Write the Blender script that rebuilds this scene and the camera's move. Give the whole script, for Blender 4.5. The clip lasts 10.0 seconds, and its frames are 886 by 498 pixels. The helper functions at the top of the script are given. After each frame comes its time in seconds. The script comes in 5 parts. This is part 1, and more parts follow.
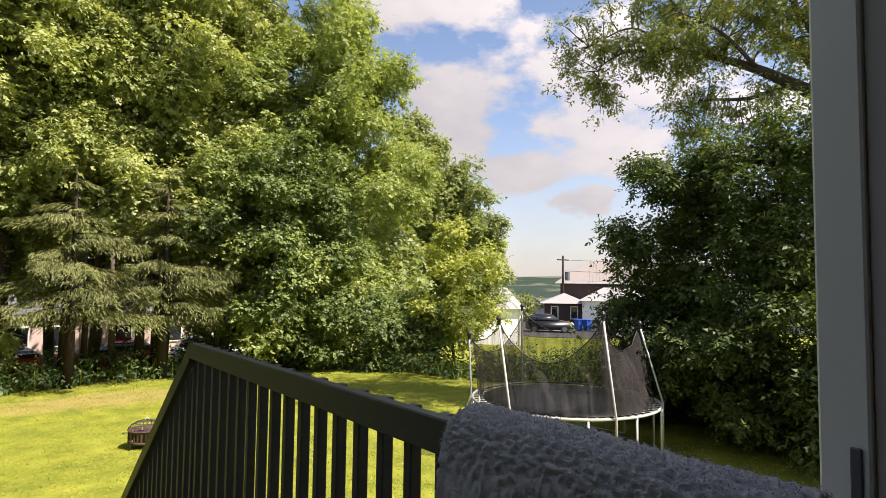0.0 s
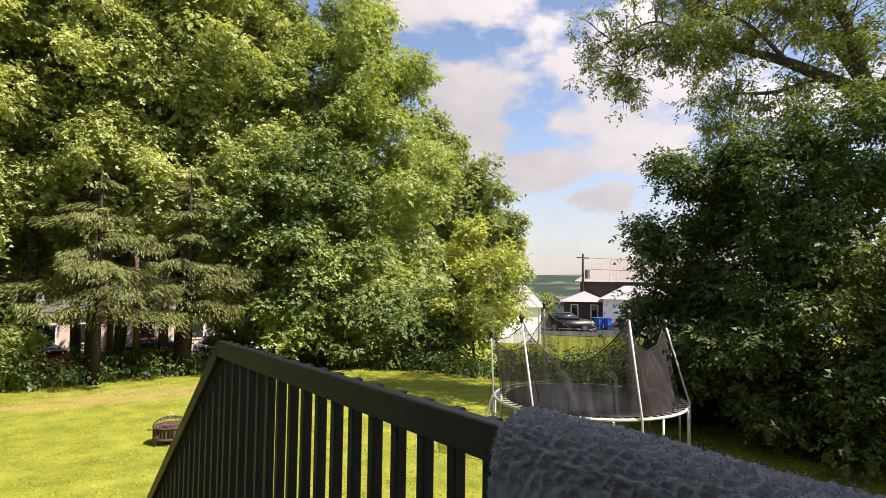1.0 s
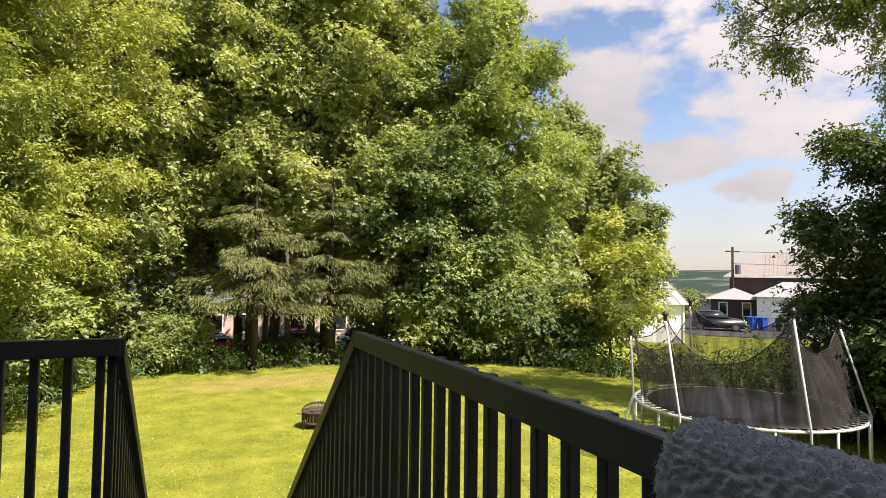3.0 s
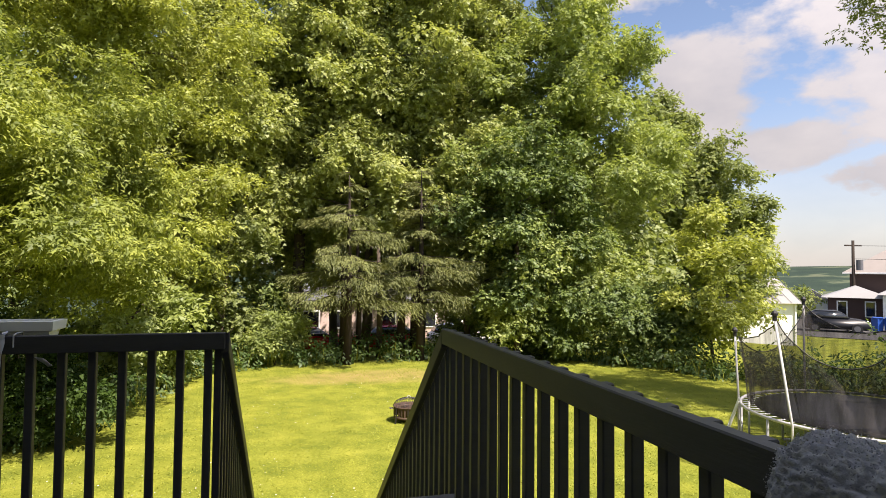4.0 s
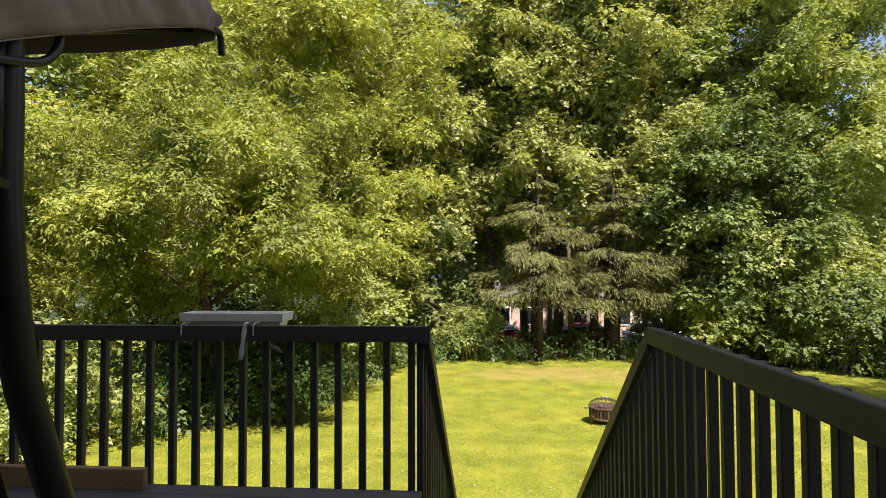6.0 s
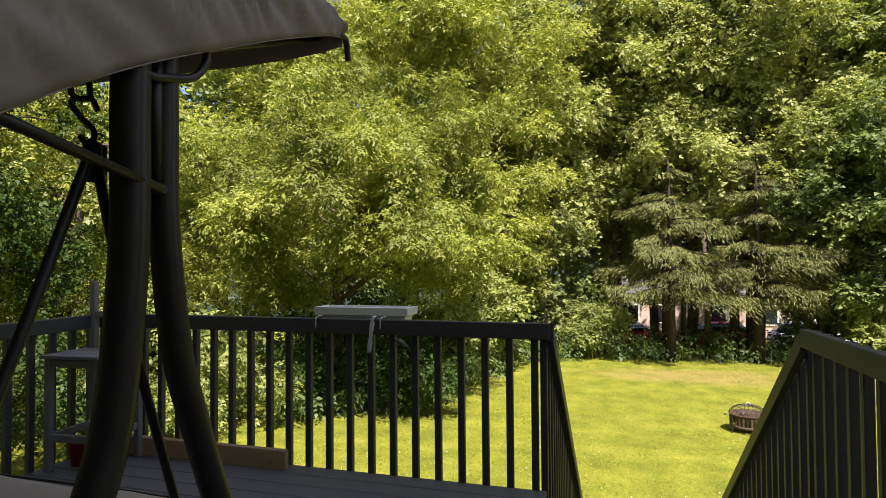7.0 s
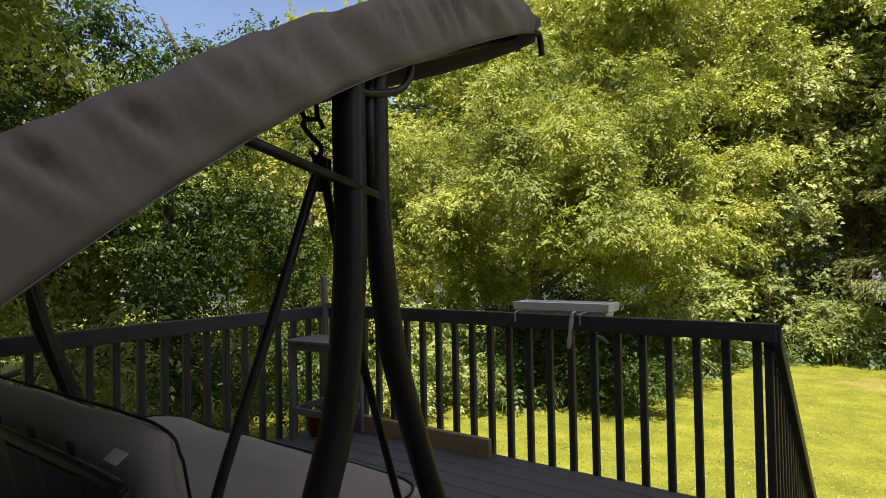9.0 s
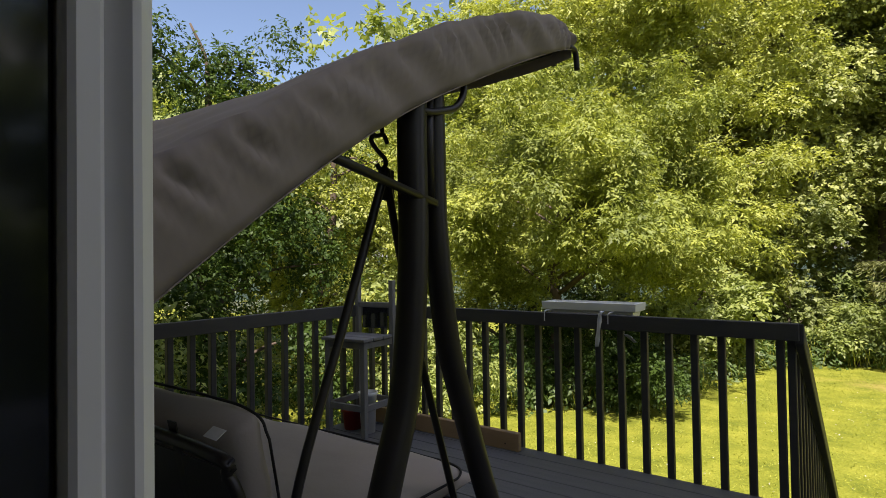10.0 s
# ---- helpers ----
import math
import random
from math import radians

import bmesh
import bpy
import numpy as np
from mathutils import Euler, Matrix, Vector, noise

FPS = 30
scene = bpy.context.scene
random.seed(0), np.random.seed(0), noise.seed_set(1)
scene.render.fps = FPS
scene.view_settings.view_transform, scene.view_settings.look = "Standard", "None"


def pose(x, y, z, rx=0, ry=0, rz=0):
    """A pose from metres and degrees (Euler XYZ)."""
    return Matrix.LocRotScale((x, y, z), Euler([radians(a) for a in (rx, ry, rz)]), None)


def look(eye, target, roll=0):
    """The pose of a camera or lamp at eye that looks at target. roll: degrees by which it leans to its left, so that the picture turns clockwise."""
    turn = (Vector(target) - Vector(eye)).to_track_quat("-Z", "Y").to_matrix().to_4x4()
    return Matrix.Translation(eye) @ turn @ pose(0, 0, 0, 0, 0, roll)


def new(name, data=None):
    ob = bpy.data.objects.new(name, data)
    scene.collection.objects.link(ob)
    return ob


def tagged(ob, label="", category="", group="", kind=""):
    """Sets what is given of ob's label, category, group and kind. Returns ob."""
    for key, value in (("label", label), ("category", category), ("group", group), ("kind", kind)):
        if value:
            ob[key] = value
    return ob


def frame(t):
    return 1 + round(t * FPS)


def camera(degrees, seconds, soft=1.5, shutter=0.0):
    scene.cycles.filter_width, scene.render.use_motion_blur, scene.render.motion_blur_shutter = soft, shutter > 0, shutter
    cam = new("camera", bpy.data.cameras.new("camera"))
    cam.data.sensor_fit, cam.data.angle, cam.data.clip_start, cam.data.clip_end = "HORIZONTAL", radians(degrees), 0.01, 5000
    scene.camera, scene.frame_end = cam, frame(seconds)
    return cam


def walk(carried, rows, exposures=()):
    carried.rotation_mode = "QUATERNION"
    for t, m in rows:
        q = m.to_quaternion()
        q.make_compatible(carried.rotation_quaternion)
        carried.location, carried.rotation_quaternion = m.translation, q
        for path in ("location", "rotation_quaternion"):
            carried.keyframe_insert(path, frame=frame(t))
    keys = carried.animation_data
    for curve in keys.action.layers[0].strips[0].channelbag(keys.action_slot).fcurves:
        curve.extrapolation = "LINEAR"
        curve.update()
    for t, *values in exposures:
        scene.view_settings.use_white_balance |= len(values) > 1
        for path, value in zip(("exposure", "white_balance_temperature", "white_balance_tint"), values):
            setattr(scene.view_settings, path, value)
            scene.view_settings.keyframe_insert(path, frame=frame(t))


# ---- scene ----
cam = camera(75.0, 10.0, soft=0.75)
PATH = [
    (0, (-0.096, -0.341, 1.286), (1.124, 1.24, 1.4), 0.7),
    (0.5, (-0.11, -0.255, 1.28), (1.098, 1.335, 1.391), 0.7),
    (1, (-0.099, -0.23, 1.279), (1.071, 1.389, 1.386), 0.7),
    (1.5, (-0.069, -0.191, 1.271), (1.026, 1.479, 1.372), 0.7),
    (2, (-0.061, -0.145, 1.267), (0.935, 1.586, 1.363), 0.8),
    (3.5, (-0.021, -0.072, 1.252), (0.624, 1.82, 1.333), 0.6),
    (4, (-0.018, -0.064, 1.254), (0.471, 1.874, 1.329), 0.5),
    (4.5, (-0.014, -0.045, 1.254), (0.314, 1.927, 1.325), 0.4),
    (5, (-0.034, -0.008, 1.251), (0.133, 1.984, 1.317), 0.2),
    (6.5, (-0.045, 0.053, 1.241), (-0.389, 2.023, 1.295), -0.3),
    (7, (-0.047, 0.067, 1.243), (-0.613, 1.985, 1.292), -0.4),
    (7.5, (-0.048, 0.072, 1.245), (-0.825, 1.915, 1.289), -0.7),
    (8, (-0.048, 0.073, 1.249), (-1.004, 1.829, 1.288), -1.0),
    (8.5, (-0.054, 0.075, 1.256), (-1.138, 1.755, 1.289), -1.1),
    (9, (-0.048, 0.067, 1.25), (-1.219, 1.688, 1.287), -1.1),
    (9.5, (-0.045, 0.012, 1.246), (-1.252, 1.606, 1.288), -1.2),
    (10, (-0.039, -0.136, 1.256), (-1.252, 1.454, 1.296), -0.9),
]
walk(cam, [(t, look(eye, target, roll)) for t, eye, target, roll in PATH], exposures=[(0.0, 1.12, 6900, 19), (10.0, 1.12, 6900, 19)])

# ---------------------------------------------------------------- light
SUN_AZ, SUN_EL = 152.0, 56.0          # clockwise from +y, degrees
sun_dir = Vector((math.sin(radians(SUN_AZ)) * math.cos(radians(SUN_EL)), math.cos(radians(SUN_AZ)) * math.cos(radians(SUN_EL)), math.sin(radians(SUN_EL))))
sun = new("sun", bpy.data.lights.new("sun", "SUN"))
sun.data.energy, sun.data.angle, sun.data.color = 5.0, radians(0.55), (1.0, 0.95, 0.86)
sun.matrix_world = look(sun_dir * 60, (0, 0, 0))

world = bpy.data.worlds.new("sky")
scene.world = world
world.use_nodes = True
wn, wl = world.node_tree.nodes, world.node_tree.links
wn.clear()


def wmath(op, a, b=None, c=None, clamp=False):
    n = wn.new("ShaderNodeMath")
    n.operation, n.use_clamp = op, clamp
    for i, v in enumerate((a, b, c)):
        if v is None:
            continue
        if isinstance(v, (int, float)):
            n.inputs[i].default_value = v
        else:
            wl.new(v, n.inputs[i])
    return n.outputs[0]


def build_sky():
    sky = wn.new("ShaderNodeTexSky")
    sky.sky_type, sky.sun_disc = "NISHITA", False
    sky.sun_elevation, sky.sun_rotation = radians(SUN_EL), radians(SUN_AZ)
    sky.air_density, sky.dust_density, sky.ozone_density = 1.0, 0.6, 1.6
    coord = wn.new("ShaderNodeTexCoord")
    sep = wn.new("ShaderNodeSeparateXYZ")
    wl.new(coord.outputs["Generated"], sep.inputs[0])
    x, y, z = sep.outputs
    az = wmath("MULTIPLY", wmath("ARCTAN2", x, y), 57.2958)
    el = wmath("MULTIPLY", wmath("ARCSINE", z), 57.2958)
    comb = wn.new("ShaderNodeCombineXYZ")
    wl.new(wmath("MULTIPLY", az, 0.10), comb.inputs[0])
    wl.new(wmath("MULTIPLY", el, 0.17), comb.inputs[1])
    noise1 = wn.new("ShaderNodeTexNoise")
    noise1.inputs["Scale"].default_value, noise1.inputs["Detail"].default_value, noise1.inputs["Roughness"].default_value = 1.25, 9.0, 0.56
    wl.new(comb.outputs[0], noise1.inputs["Vector"])
    n = wmath("SUBTRACT", noise1.outputs["Fac"], 0.5)
    # cumulus banks: azimuth, elevation, half width, half height in degrees
    total = None
    for ca, ce, hw, hh in ((39, 17, 8.5, 6), (55, 18, 11, 9), (45, 11, 7, 2.6), (52, 8, 5, 1.9), (35, 28, 9, 5), (62, 32, 14, 6), (20, 34, 10, 4), (85, 15, 14, 6), (-120, 24, 16, 7), (150, 34, 24, 10), (-20, 55, 30, 12), (60, 60, 40, 14), (-90, 50, 24, 10), (180, 70, 60, 12)):
        dx = wmath("DIVIDE", wmath("SUBTRACT", az, ca), hw)
        dy = wmath("DIVIDE", wmath("SUBTRACT", el, ce), hh)
        r = wmath("SQRT", wmath("ADD", wmath("MULTIPLY", dx, dx), wmath("MULTIPLY", dy, dy)))
        m = wmath("SUBTRACT", 1.05, r)
        total = m if total is None else wmath("MAXIMUM", total, m)
    mask = wmath("MULTIPLY", wmath("ADD", wmath("MULTIPLY", total, 0.9), wmath("MULTIPLY", n, 2.9)), 2.3, clamp=True)
    mask = wmath("SMOOTH_MIN", mask, 0.93, 0.1)
    mask = wmath("MAXIMUM", mask, wmath("MULTIPLY", wmath("SUBTRACT", 1.0, wmath("MULTIPLY", wmath("ABSOLUTE", el), 0.065), None, True), 0.78))
    shade = wn.new("ShaderNodeMixRGB")
    shade.inputs[1].default_value, shade.inputs[2].default_value = (0.19, 0.195, 0.212, 1), (0.262, 0.257, 0.257, 1)
    wl.new(wmath("ADD", wmath("MULTIPLY", n, 2.2), 0.72, None, True), shade.inputs[0])
    # clouds towards the sun, out of view, are boosted to fill the shaded deck
    dot = wn.new("ShaderNodeVectorMath")
    dot.operation = "DOT_PRODUCT"
    wl.new(coord.outputs["Generated"], dot.inputs[0])
    dot.inputs[1].default_value = sun_dir
    lit = wn.new("ShaderNodeMixRGB")
    lit.blend_type, lit.inputs[0].default_value = "MULTIPLY", 1.0
    wl.new(shade.outputs[0], lit.inputs[1])
    wl.new(wmath("ADD", wmath("MULTIPLY", wmath("MAXIMUM", dot.outputs["Value"], 0.0), 2.6), 1.22), lit.inputs[2])
    low = wn.new("ShaderNodeMixRGB")
    low.blend_type, low.inputs[0].default_value = "MULTIPLY", 1.0
    wl.new(sky.outputs[0], low.inputs[1])
    low.inputs[2].default_value = (SKY, SKY, SKY, 1)
    mix = wn.new("ShaderNodeMixRGB")
    wl.new(mask, mix.inputs[0])
    wl.new(low.outputs[0], mix.inputs[1])
    wl.new(lit.outputs[0], mix.inputs[2])
    bg = wn.new("ShaderNodeBackground")
    wl.new(mix.outputs[0], bg.inputs[0])
    bg.inputs[1].default_value = 1.0
    out = wn.new("ShaderNodeOutputWorld")
    wl.new(bg.outputs[0], out.inputs[0])


SKY = 0.092
build_sky()

# ---------------------------------------------------------------- materials


class Mat:
    """A node material with a few short-hands."""

    def __init__(self, name, rough=0.6, metal=0.0, spec=0.5):
        self.m = bpy.data.materials.new(name)
        self.m.use_nodes = True
        self.t = self.m.node_tree
        self.b = self.t.nodes["Principled BSDF"]
        self.b.inputs["Roughness"].default_value = rough
        self.b.inputs["Metallic"].default_value = metal
        self.b.inputs["Specular IOR Level"].default_value = spec

    def node(self, kind, **ins):
        n = self.t.nodes.new(kind)
        for k, v in ins.items():
            s = n.inputs[k.replace("_", " ")]
            if hasattr(v, "is_output"):
                self.t.links.new(v, s)
            else:
                s.default_value = v
        return n

    def coords(self, scale=(1, 1, 1), kind="Object"):
        c = self.node("ShaderNodeTexCoord")
        mp = self.node("ShaderNodeMapping", Vector=c.outputs[kind], Scale=scale)
        return mp.outputs[0]

    def noise(self, scale, detail=4.0, rough=0.55, vec=None):
        n = self.node("ShaderNodeTexNoise", Scale=scale, Detail=detail, Roughness=rough)
        self.t.links.new(vec or self.coords(), n.inputs["Vector"])
        return n.outputs["Fac"]

    def ramp(self, fac, *stops):
        r = self.node("ShaderNodeValToRGB", Fac=fac)
        e = r.color_ramp.elements
        while len(e) < len(stops):
            e.new(0.5)
        for el, (p, c) in zip(e, stops):
            el.position, el.color = p, (*c, 1)
        return r.outputs[0]

    def mix(self, fac, a, b, blend="MIX"):
        n = self.t.nodes.new("ShaderNodeMixRGB")
        n.blend_type = blend
        for i, v in enumerate((fac, a, b)):
            if hasattr(v, "is_output"):
                self.t.links.new(v, n.inputs[i])
            elif isinstance(v, tuple):
                n.inputs[i].default_value = (*v, 1)
            else:
                n.inputs[i].default_value = v
        return n.outputs[0]

    def math(self, op, a, b):
        n = self.t.nodes.new("ShaderNodeMath")
        n.operation = op
        for i, v in enumerate((a, b)):
            if hasattr(v, "is_output"):
                self.t.links.new(v, n.inputs[i])
            else:
                n.inputs[i].default_value = v
        return n.outputs[0]

    def colour(self, v):
        if isinstance(v, tuple):
            self.b.inputs["Base Color"].default_value = (*v, 1)
        else:
            self.t.links.new(v, self.b.inputs["Base Color"])
        return self

    def roughness(self, v):
        self.t.links.new(v, self.b.inputs["Roughness"])
        return self

    def bump(self, h, strength=0.3, dist=0.01):
        n = self.node("ShaderNodeBump", Height=h, Strength=strength, Distance=dist)
        self.t.links.new(n.outputs[0], self.b.inputs["Normal"])
        return self


def painted(name, a, b, rough=0.55, scale=6.0, bump=0.15, grain=(1, 1, 1), spec=0.4):
    k = Mat(name, rough, spec=spec)
    v = k.coords(grain)
    f = k.noise(scale, 5, 0.6, v)
    g = k.noise(scale * 9, 3, 0.6, v)
    k.colour(k.mix(k.math("MULTIPLY", f, 1.0), a, b))
    return k.bump(g, bump, 0.004).m


def leaf_mat(name, dark, mid, bright, trans=0.44, gloss=0.55, sheen=0.028):
    """Leaves: lit face, light through the blade and a soft sheen, each blade its own tint."""
    k = Mat(name, 0.5, spec=0.3)
    geo = k.node("ShaderNodeNewGeometry")
    rnd = geo.outputs["Random Per Island"]
    big = k.noise(0.9, 3, 0.6)
    f = k.math("ADD", k.math("MULTIPLY", rnd, 0.30), k.math("MULTIPLY", big, 0.88))
    col = k.ramp(f, (0.18, dark), (0.55, mid), (0.95, bright))
    diff = k.node("ShaderNodeBsdfDiffuse", Color=col)
    tcol = k.mix(1.0, col, (1.2, 1.2, 0.7), "MULTIPLY")
    tr = k.node("ShaderNodeBsdfTranslucent", Color=tcol)
    ms = k.node("ShaderNodeMixShader", Fac=trans)
    k.t.links.new(diff.outputs[0], ms.inputs[1])
    k.t.links.new(tr.outputs[0], ms.inputs[2])
    gl = k.node("ShaderNodeBsdfGlossy", Roughness=gloss)
    gl.inputs["Color"].default_value = (0.9, 0.95, 0.95, 1)
    m2 = k.node("ShaderNodeMixShader", Fac=sheen)
    k.t.links.new(ms.outputs[0], m2.inputs[1])
    k.t.links.new(gl.outputs[0], m2.inputs[2])
    k.t.links.new(m2.outputs[0], k.t.nodes["Material Output"].inputs["Surface"])
    return k.m


M = {}
M["rail"] = painted("dark_stained_rail", (0.032, 0.032, 0.034), (0.066, 0.065, 0.066), 0.5, 3.0, 0.25, (1, 1, 6))
M["deck"] = painted("grey_stained_boards", (0.075, 0.075, 0.078), (0.14, 0.14, 0.145), 0.6, 2.5, 0.35, (1, 9, 9))
M["timber"] = painted("raw_spruce_timber", (0.30, 0.19, 0.10), (0.46, 0.31, 0.18), 0.7, 2.0, 0.3, (1, 8, 8))
M["black_metal"] = painted("dark_powder_coat", (0.014, 0.012, 0.012), (0.030, 0.026, 0.026), 0.36, 5.0, 0.05)
M["fabric"] = painted("taupe_canopy_fabric", (0.245, 0.208, 0.188), (0.300, 0.258, 0.235), 0.9, 2.0, 0.2, spec=0.15)
M["cushion"] = painted("greige_cushion_fabric", (0.335, 0.295, 0.265), (0.400, 0.355, 0.325), 0.95, 4.0, 0.3, spec=0.1)
M["piping"] = painted("dark_piping", (0.02, 0.018, 0.018), (0.03, 0.028, 0.027), 0.8, 4.0)
M["white"] = painted("white_vinyl", (0.76, 0.76, 0.75), (0.84, 0.84, 0.83), 0.4, 2.0, 0.03)
M["white_wall"] = painted("white_siding", (0.72, 0.72, 0.70), (0.80, 0.80, 0.78), 0.6, 1.0, 0.03)
M["metal_roof"] = painted("pale_steel_roof", (0.21, 0.185, 0.165), (0.27, 0.24, 0.215), 0.5, 1.5, 0.05)
M["white_roof"] = painted("white_steel_roof", (0.25, 0.245, 0.24), (0.31, 0.305, 0.30), 0.5, 1.5, 0.05)
M["brown_wall"] = painted("brown_siding", (0.045, 0.026, 0.022), (0.07, 0.04, 0.033), 0.7, 1.0, 0.1)
M["brick"] = painted("rose_brick", (0.48, 0.36, 0.31), (0.62, 0.48, 0.42), 0.8, 6.0, 0.2)
M["galv"] = painted("galvanised_tube", (0.42, 0.42, 0.43), (0.56, 0.56, 0.57), 0.42, 8.0, 0.05)
M["mat_black"] = painted("black_woven_mat", (0.012, 0.012, 0.014), (0.032, 0.031, 0.035), 0.45, 8.0, 0.2)
M["bark"] = painted("grey_brown_bark", (0.05, 0.038, 0.028), (0.14, 0.11, 0.085), 0.9, 3.0, 0.9, (3, 3, 0.8), 0.2)
M["bark_dark"] = painted("dark_bark", (0.022, 0.017, 0.014), (0.06, 0.046, 0.037), 0.9, 3.0, 0.9, (3, 3, 0.8), 0.2)
M["rust"] = painted("rusty_black_steel", (0.035, 0.026, 0.022), (0.13, 0.075, 0.05), 0.7, 9.0, 0.3)
M["red"] = painted("red_car_paint", (0.42, 0.012, 0.018), (0.5, 0.02, 0.025), 0.25, 2.0, 0.0)
M["car_black"] = painted("black_car_paint", (0.006, 0.007, 0.010), (0.012, 0.013, 0.017), 0.36, 2.0, 0.0)
M["glass_dark"] = painted("tinted_glass", (0.012, 0.014, 0.016), (0.02, 0.022, 0.025), 0.08, 2.0, 0.0, spec=0.8)
M["rubber"] = painted("tyre_rubber", (0.012, 0.012, 0.012), (0.025, 0.025, 0.025), 0.8, 5.0, 0.2)
M["blue"] = painted("blue_plastic", (0.015, 0.07, 0.32), (0.02, 0.09, 0.38), 0.5, 3.0, 0.05)
M["grey_plastic"] = painted("grey_plastic", (0.10, 0.10, 0.11), (0.14, 0.14, 0.15), 0.5, 3.0, 0.05)
M["grey_wood"] = painted("weathered_grey_wood", (0.12, 0.118, 0.12), (0.24, 0.235, 0.235), 0.8, 3.0, 0.4, (6, 6, 1))
M["red_plastic"] = painted("red_plastic", (0.30, 0.03, 0.02), (0.36, 0.045, 0.03), 0.5, 3.0, 0.05)
M["clear_plastic"] = painted("milky_plastic", (0.74, 0.74, 0.73), (0.82, 0.82, 0.81), 0.4, 3.0, 0.03)
M["asphalt"] = painted("asphalt", (0.06, 0.058, 0.056), (0.11, 0.105, 0.10), 0.9, 3.0, 0.3)
M["ribbon"] = painted("white_cloth_strap", (0.55, 0.55, 0.57), (0.68, 0.68, 0.70), 0.8, 6.0, 0.2)
M["room"] = painted("dim_room_paint", (0.48, 0.45, 0.42), (0.54, 0.51, 0.48), 0.8, 1.5, 0.03)
M["wool"] = painted("grey_chenille", (0.29, 0.295, 0.312), (0.43, 0.435, 0.458), 1.0, 22.0, 0.5, spec=0.1)
M["leaf_maple"] = leaf_mat("maple_leaf", (0.090, 0.125, 0.044), (0.240, 0.298, 0.080), (0.460, 0.505, 0.148))
# lighter copy of the maple leaf, sunlight put into its colour
M["leaf_sun"] = leaf_mat("sunlit_maple_leaf", (0.130, 0.162, 0.056), (0.330, 0.375, 0.118), (0.550, 0.565, 0.195))
M["leaf_lime"] = leaf_mat("ash_leaved_maple_leaf", (0.062, 0.086, 0.020), (0.215, 0.262, 0.050), (0.490, 0.515, 0.100), 0.40, 0.6, 0.022)
# deep green; also darkens a young maple and shrubs where shade falls
M["leaf_dark"] = leaf_mat("deep_green_shaded_leaf", (0.042, 0.072, 0.020), (0.115, 0.170, 0.040), (0.270, 0.325, 0.078), 0.35, 0.6, 0.03)
# shaded copy of the green leaf, its darkness put into the colour
M["leaf_shade"] = leaf_mat("shaded_leaf", (0.016, 0.034, 0.008), (0.040, 0.076, 0.015), (0.090, 0.140, 0.028), 0.3, 0.5, 0.015)
M["leaf_far"] = leaf_mat("far_tree_leaf", (0.100, 0.135, 0.045), (0.205, 0.250, 0.075), (0.340, 0.370, 0.120))
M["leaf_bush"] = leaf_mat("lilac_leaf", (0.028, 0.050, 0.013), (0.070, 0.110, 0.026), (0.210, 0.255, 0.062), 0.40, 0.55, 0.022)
M["leaf_ash"] = leaf_mat("old_ash_leaf", (0.075, 0.098, 0.030), (0.210, 0.245, 0.066), (0.430, 0.450, 0.120), 0.5, 0.6, 0.03)
M["needle"] = leaf_mat("spruce_needle", (0.060, 0.078, 0.026), (0.150, 0.170, 0.052), (0.290, 0.298, 0.096), 0.2, 0.6, 0.03)
# the small tree's own yellow, also used to brighten crowns as if sunlit
M["leaf_yellow_lit"] = leaf_mat("yellow_sunlit_leaf", (0.120, 0.150, 0.034), (0.310, 0.350, 0.070), (0.560, 0.570, 0.125))
M["weed"] = leaf_mat("weed_leaf", (0.035, 0.075, 0.020), (0.08, 0.14, 0.032), (0.17, 0.22, 0.072))
M["blade"] = leaf_mat("grass_blade", (0.19, 0.22, 0.026), (0.26, 0.285, 0.036), (0.36, 0.37, 0.06), 0.06, 0.6, 0.02)


def lawn_material():
    k = Mat("mown_lawn", 0.9, spec=0.15)
    v = k.coords()
    fine = k.noise(34.0, 5, 0.7, v)
    mid = k.noise(1.6, 5, 0.6, v)
    big = k.noise(0.25, 3, 0.5, v)
    col = k.ramp(k.math("ADD", k.math("MULTIPLY", fine, 0.5), k.math("MULTIPLY", mid, 0.5)), (0.38, (0.085, 0.110, 0.014)), (0.50, (0.186, 0.203, 0.023)), (0.63, (0.315, 0.315, 0.047)))
    col = k.mix(k.math("MULTIPLY", big, 0.35), col, (0.19, 0.213, 0.024))
    wv = k.node("ShaderNodeTexWave", Scale=0.33, Distortion=1.6, Detail=2.0)
    wv.bands_direction = "X"
    k.t.links.new(k.coords((1.0, 0.12, 1.0)), wv.inputs["Vector"])
    col = k.mix(k.math("MULTIPLY", wv.outputs["Fac"], 0.20), col, (0.11, 0.145, 0.018))
    # worn, straw-coloured patch at the far edge of the lawn
    sep = k.node("ShaderNodeSeparateXYZ", Vector=v)
    dx = k.math("DIVIDE", k.math("SUBTRACT", sep.outputs[0], 2.2), 3.6)
    dy = k.math("DIVIDE", k.math("SUBTRACT", sep.outputs[1], 17.6), 1.3)
    rr = k.math("ADD", k.math("MULTIPLY", dx, dx), k.math("MULTIPLY", dy, dy))
    w = k.node("ShaderNodeMath")
    w.operation, w.use_clamp = "SUBTRACT", True
    k.t.links.new(k.math("MULTIPLY", mid, 1.9), w.inputs[0])
    k.t.links.new(rr, w.inputs[1])
    col = k.mix(k.math("MULTIPLY", w.outputs[0], 0.75), col, (0.30, 0.22, 0.085))
    k.colour(col)
    return k.bump(k.math("ADD", fine, k.noise(120.0, 2, 0.6, v)), 0.45, 0.03).m


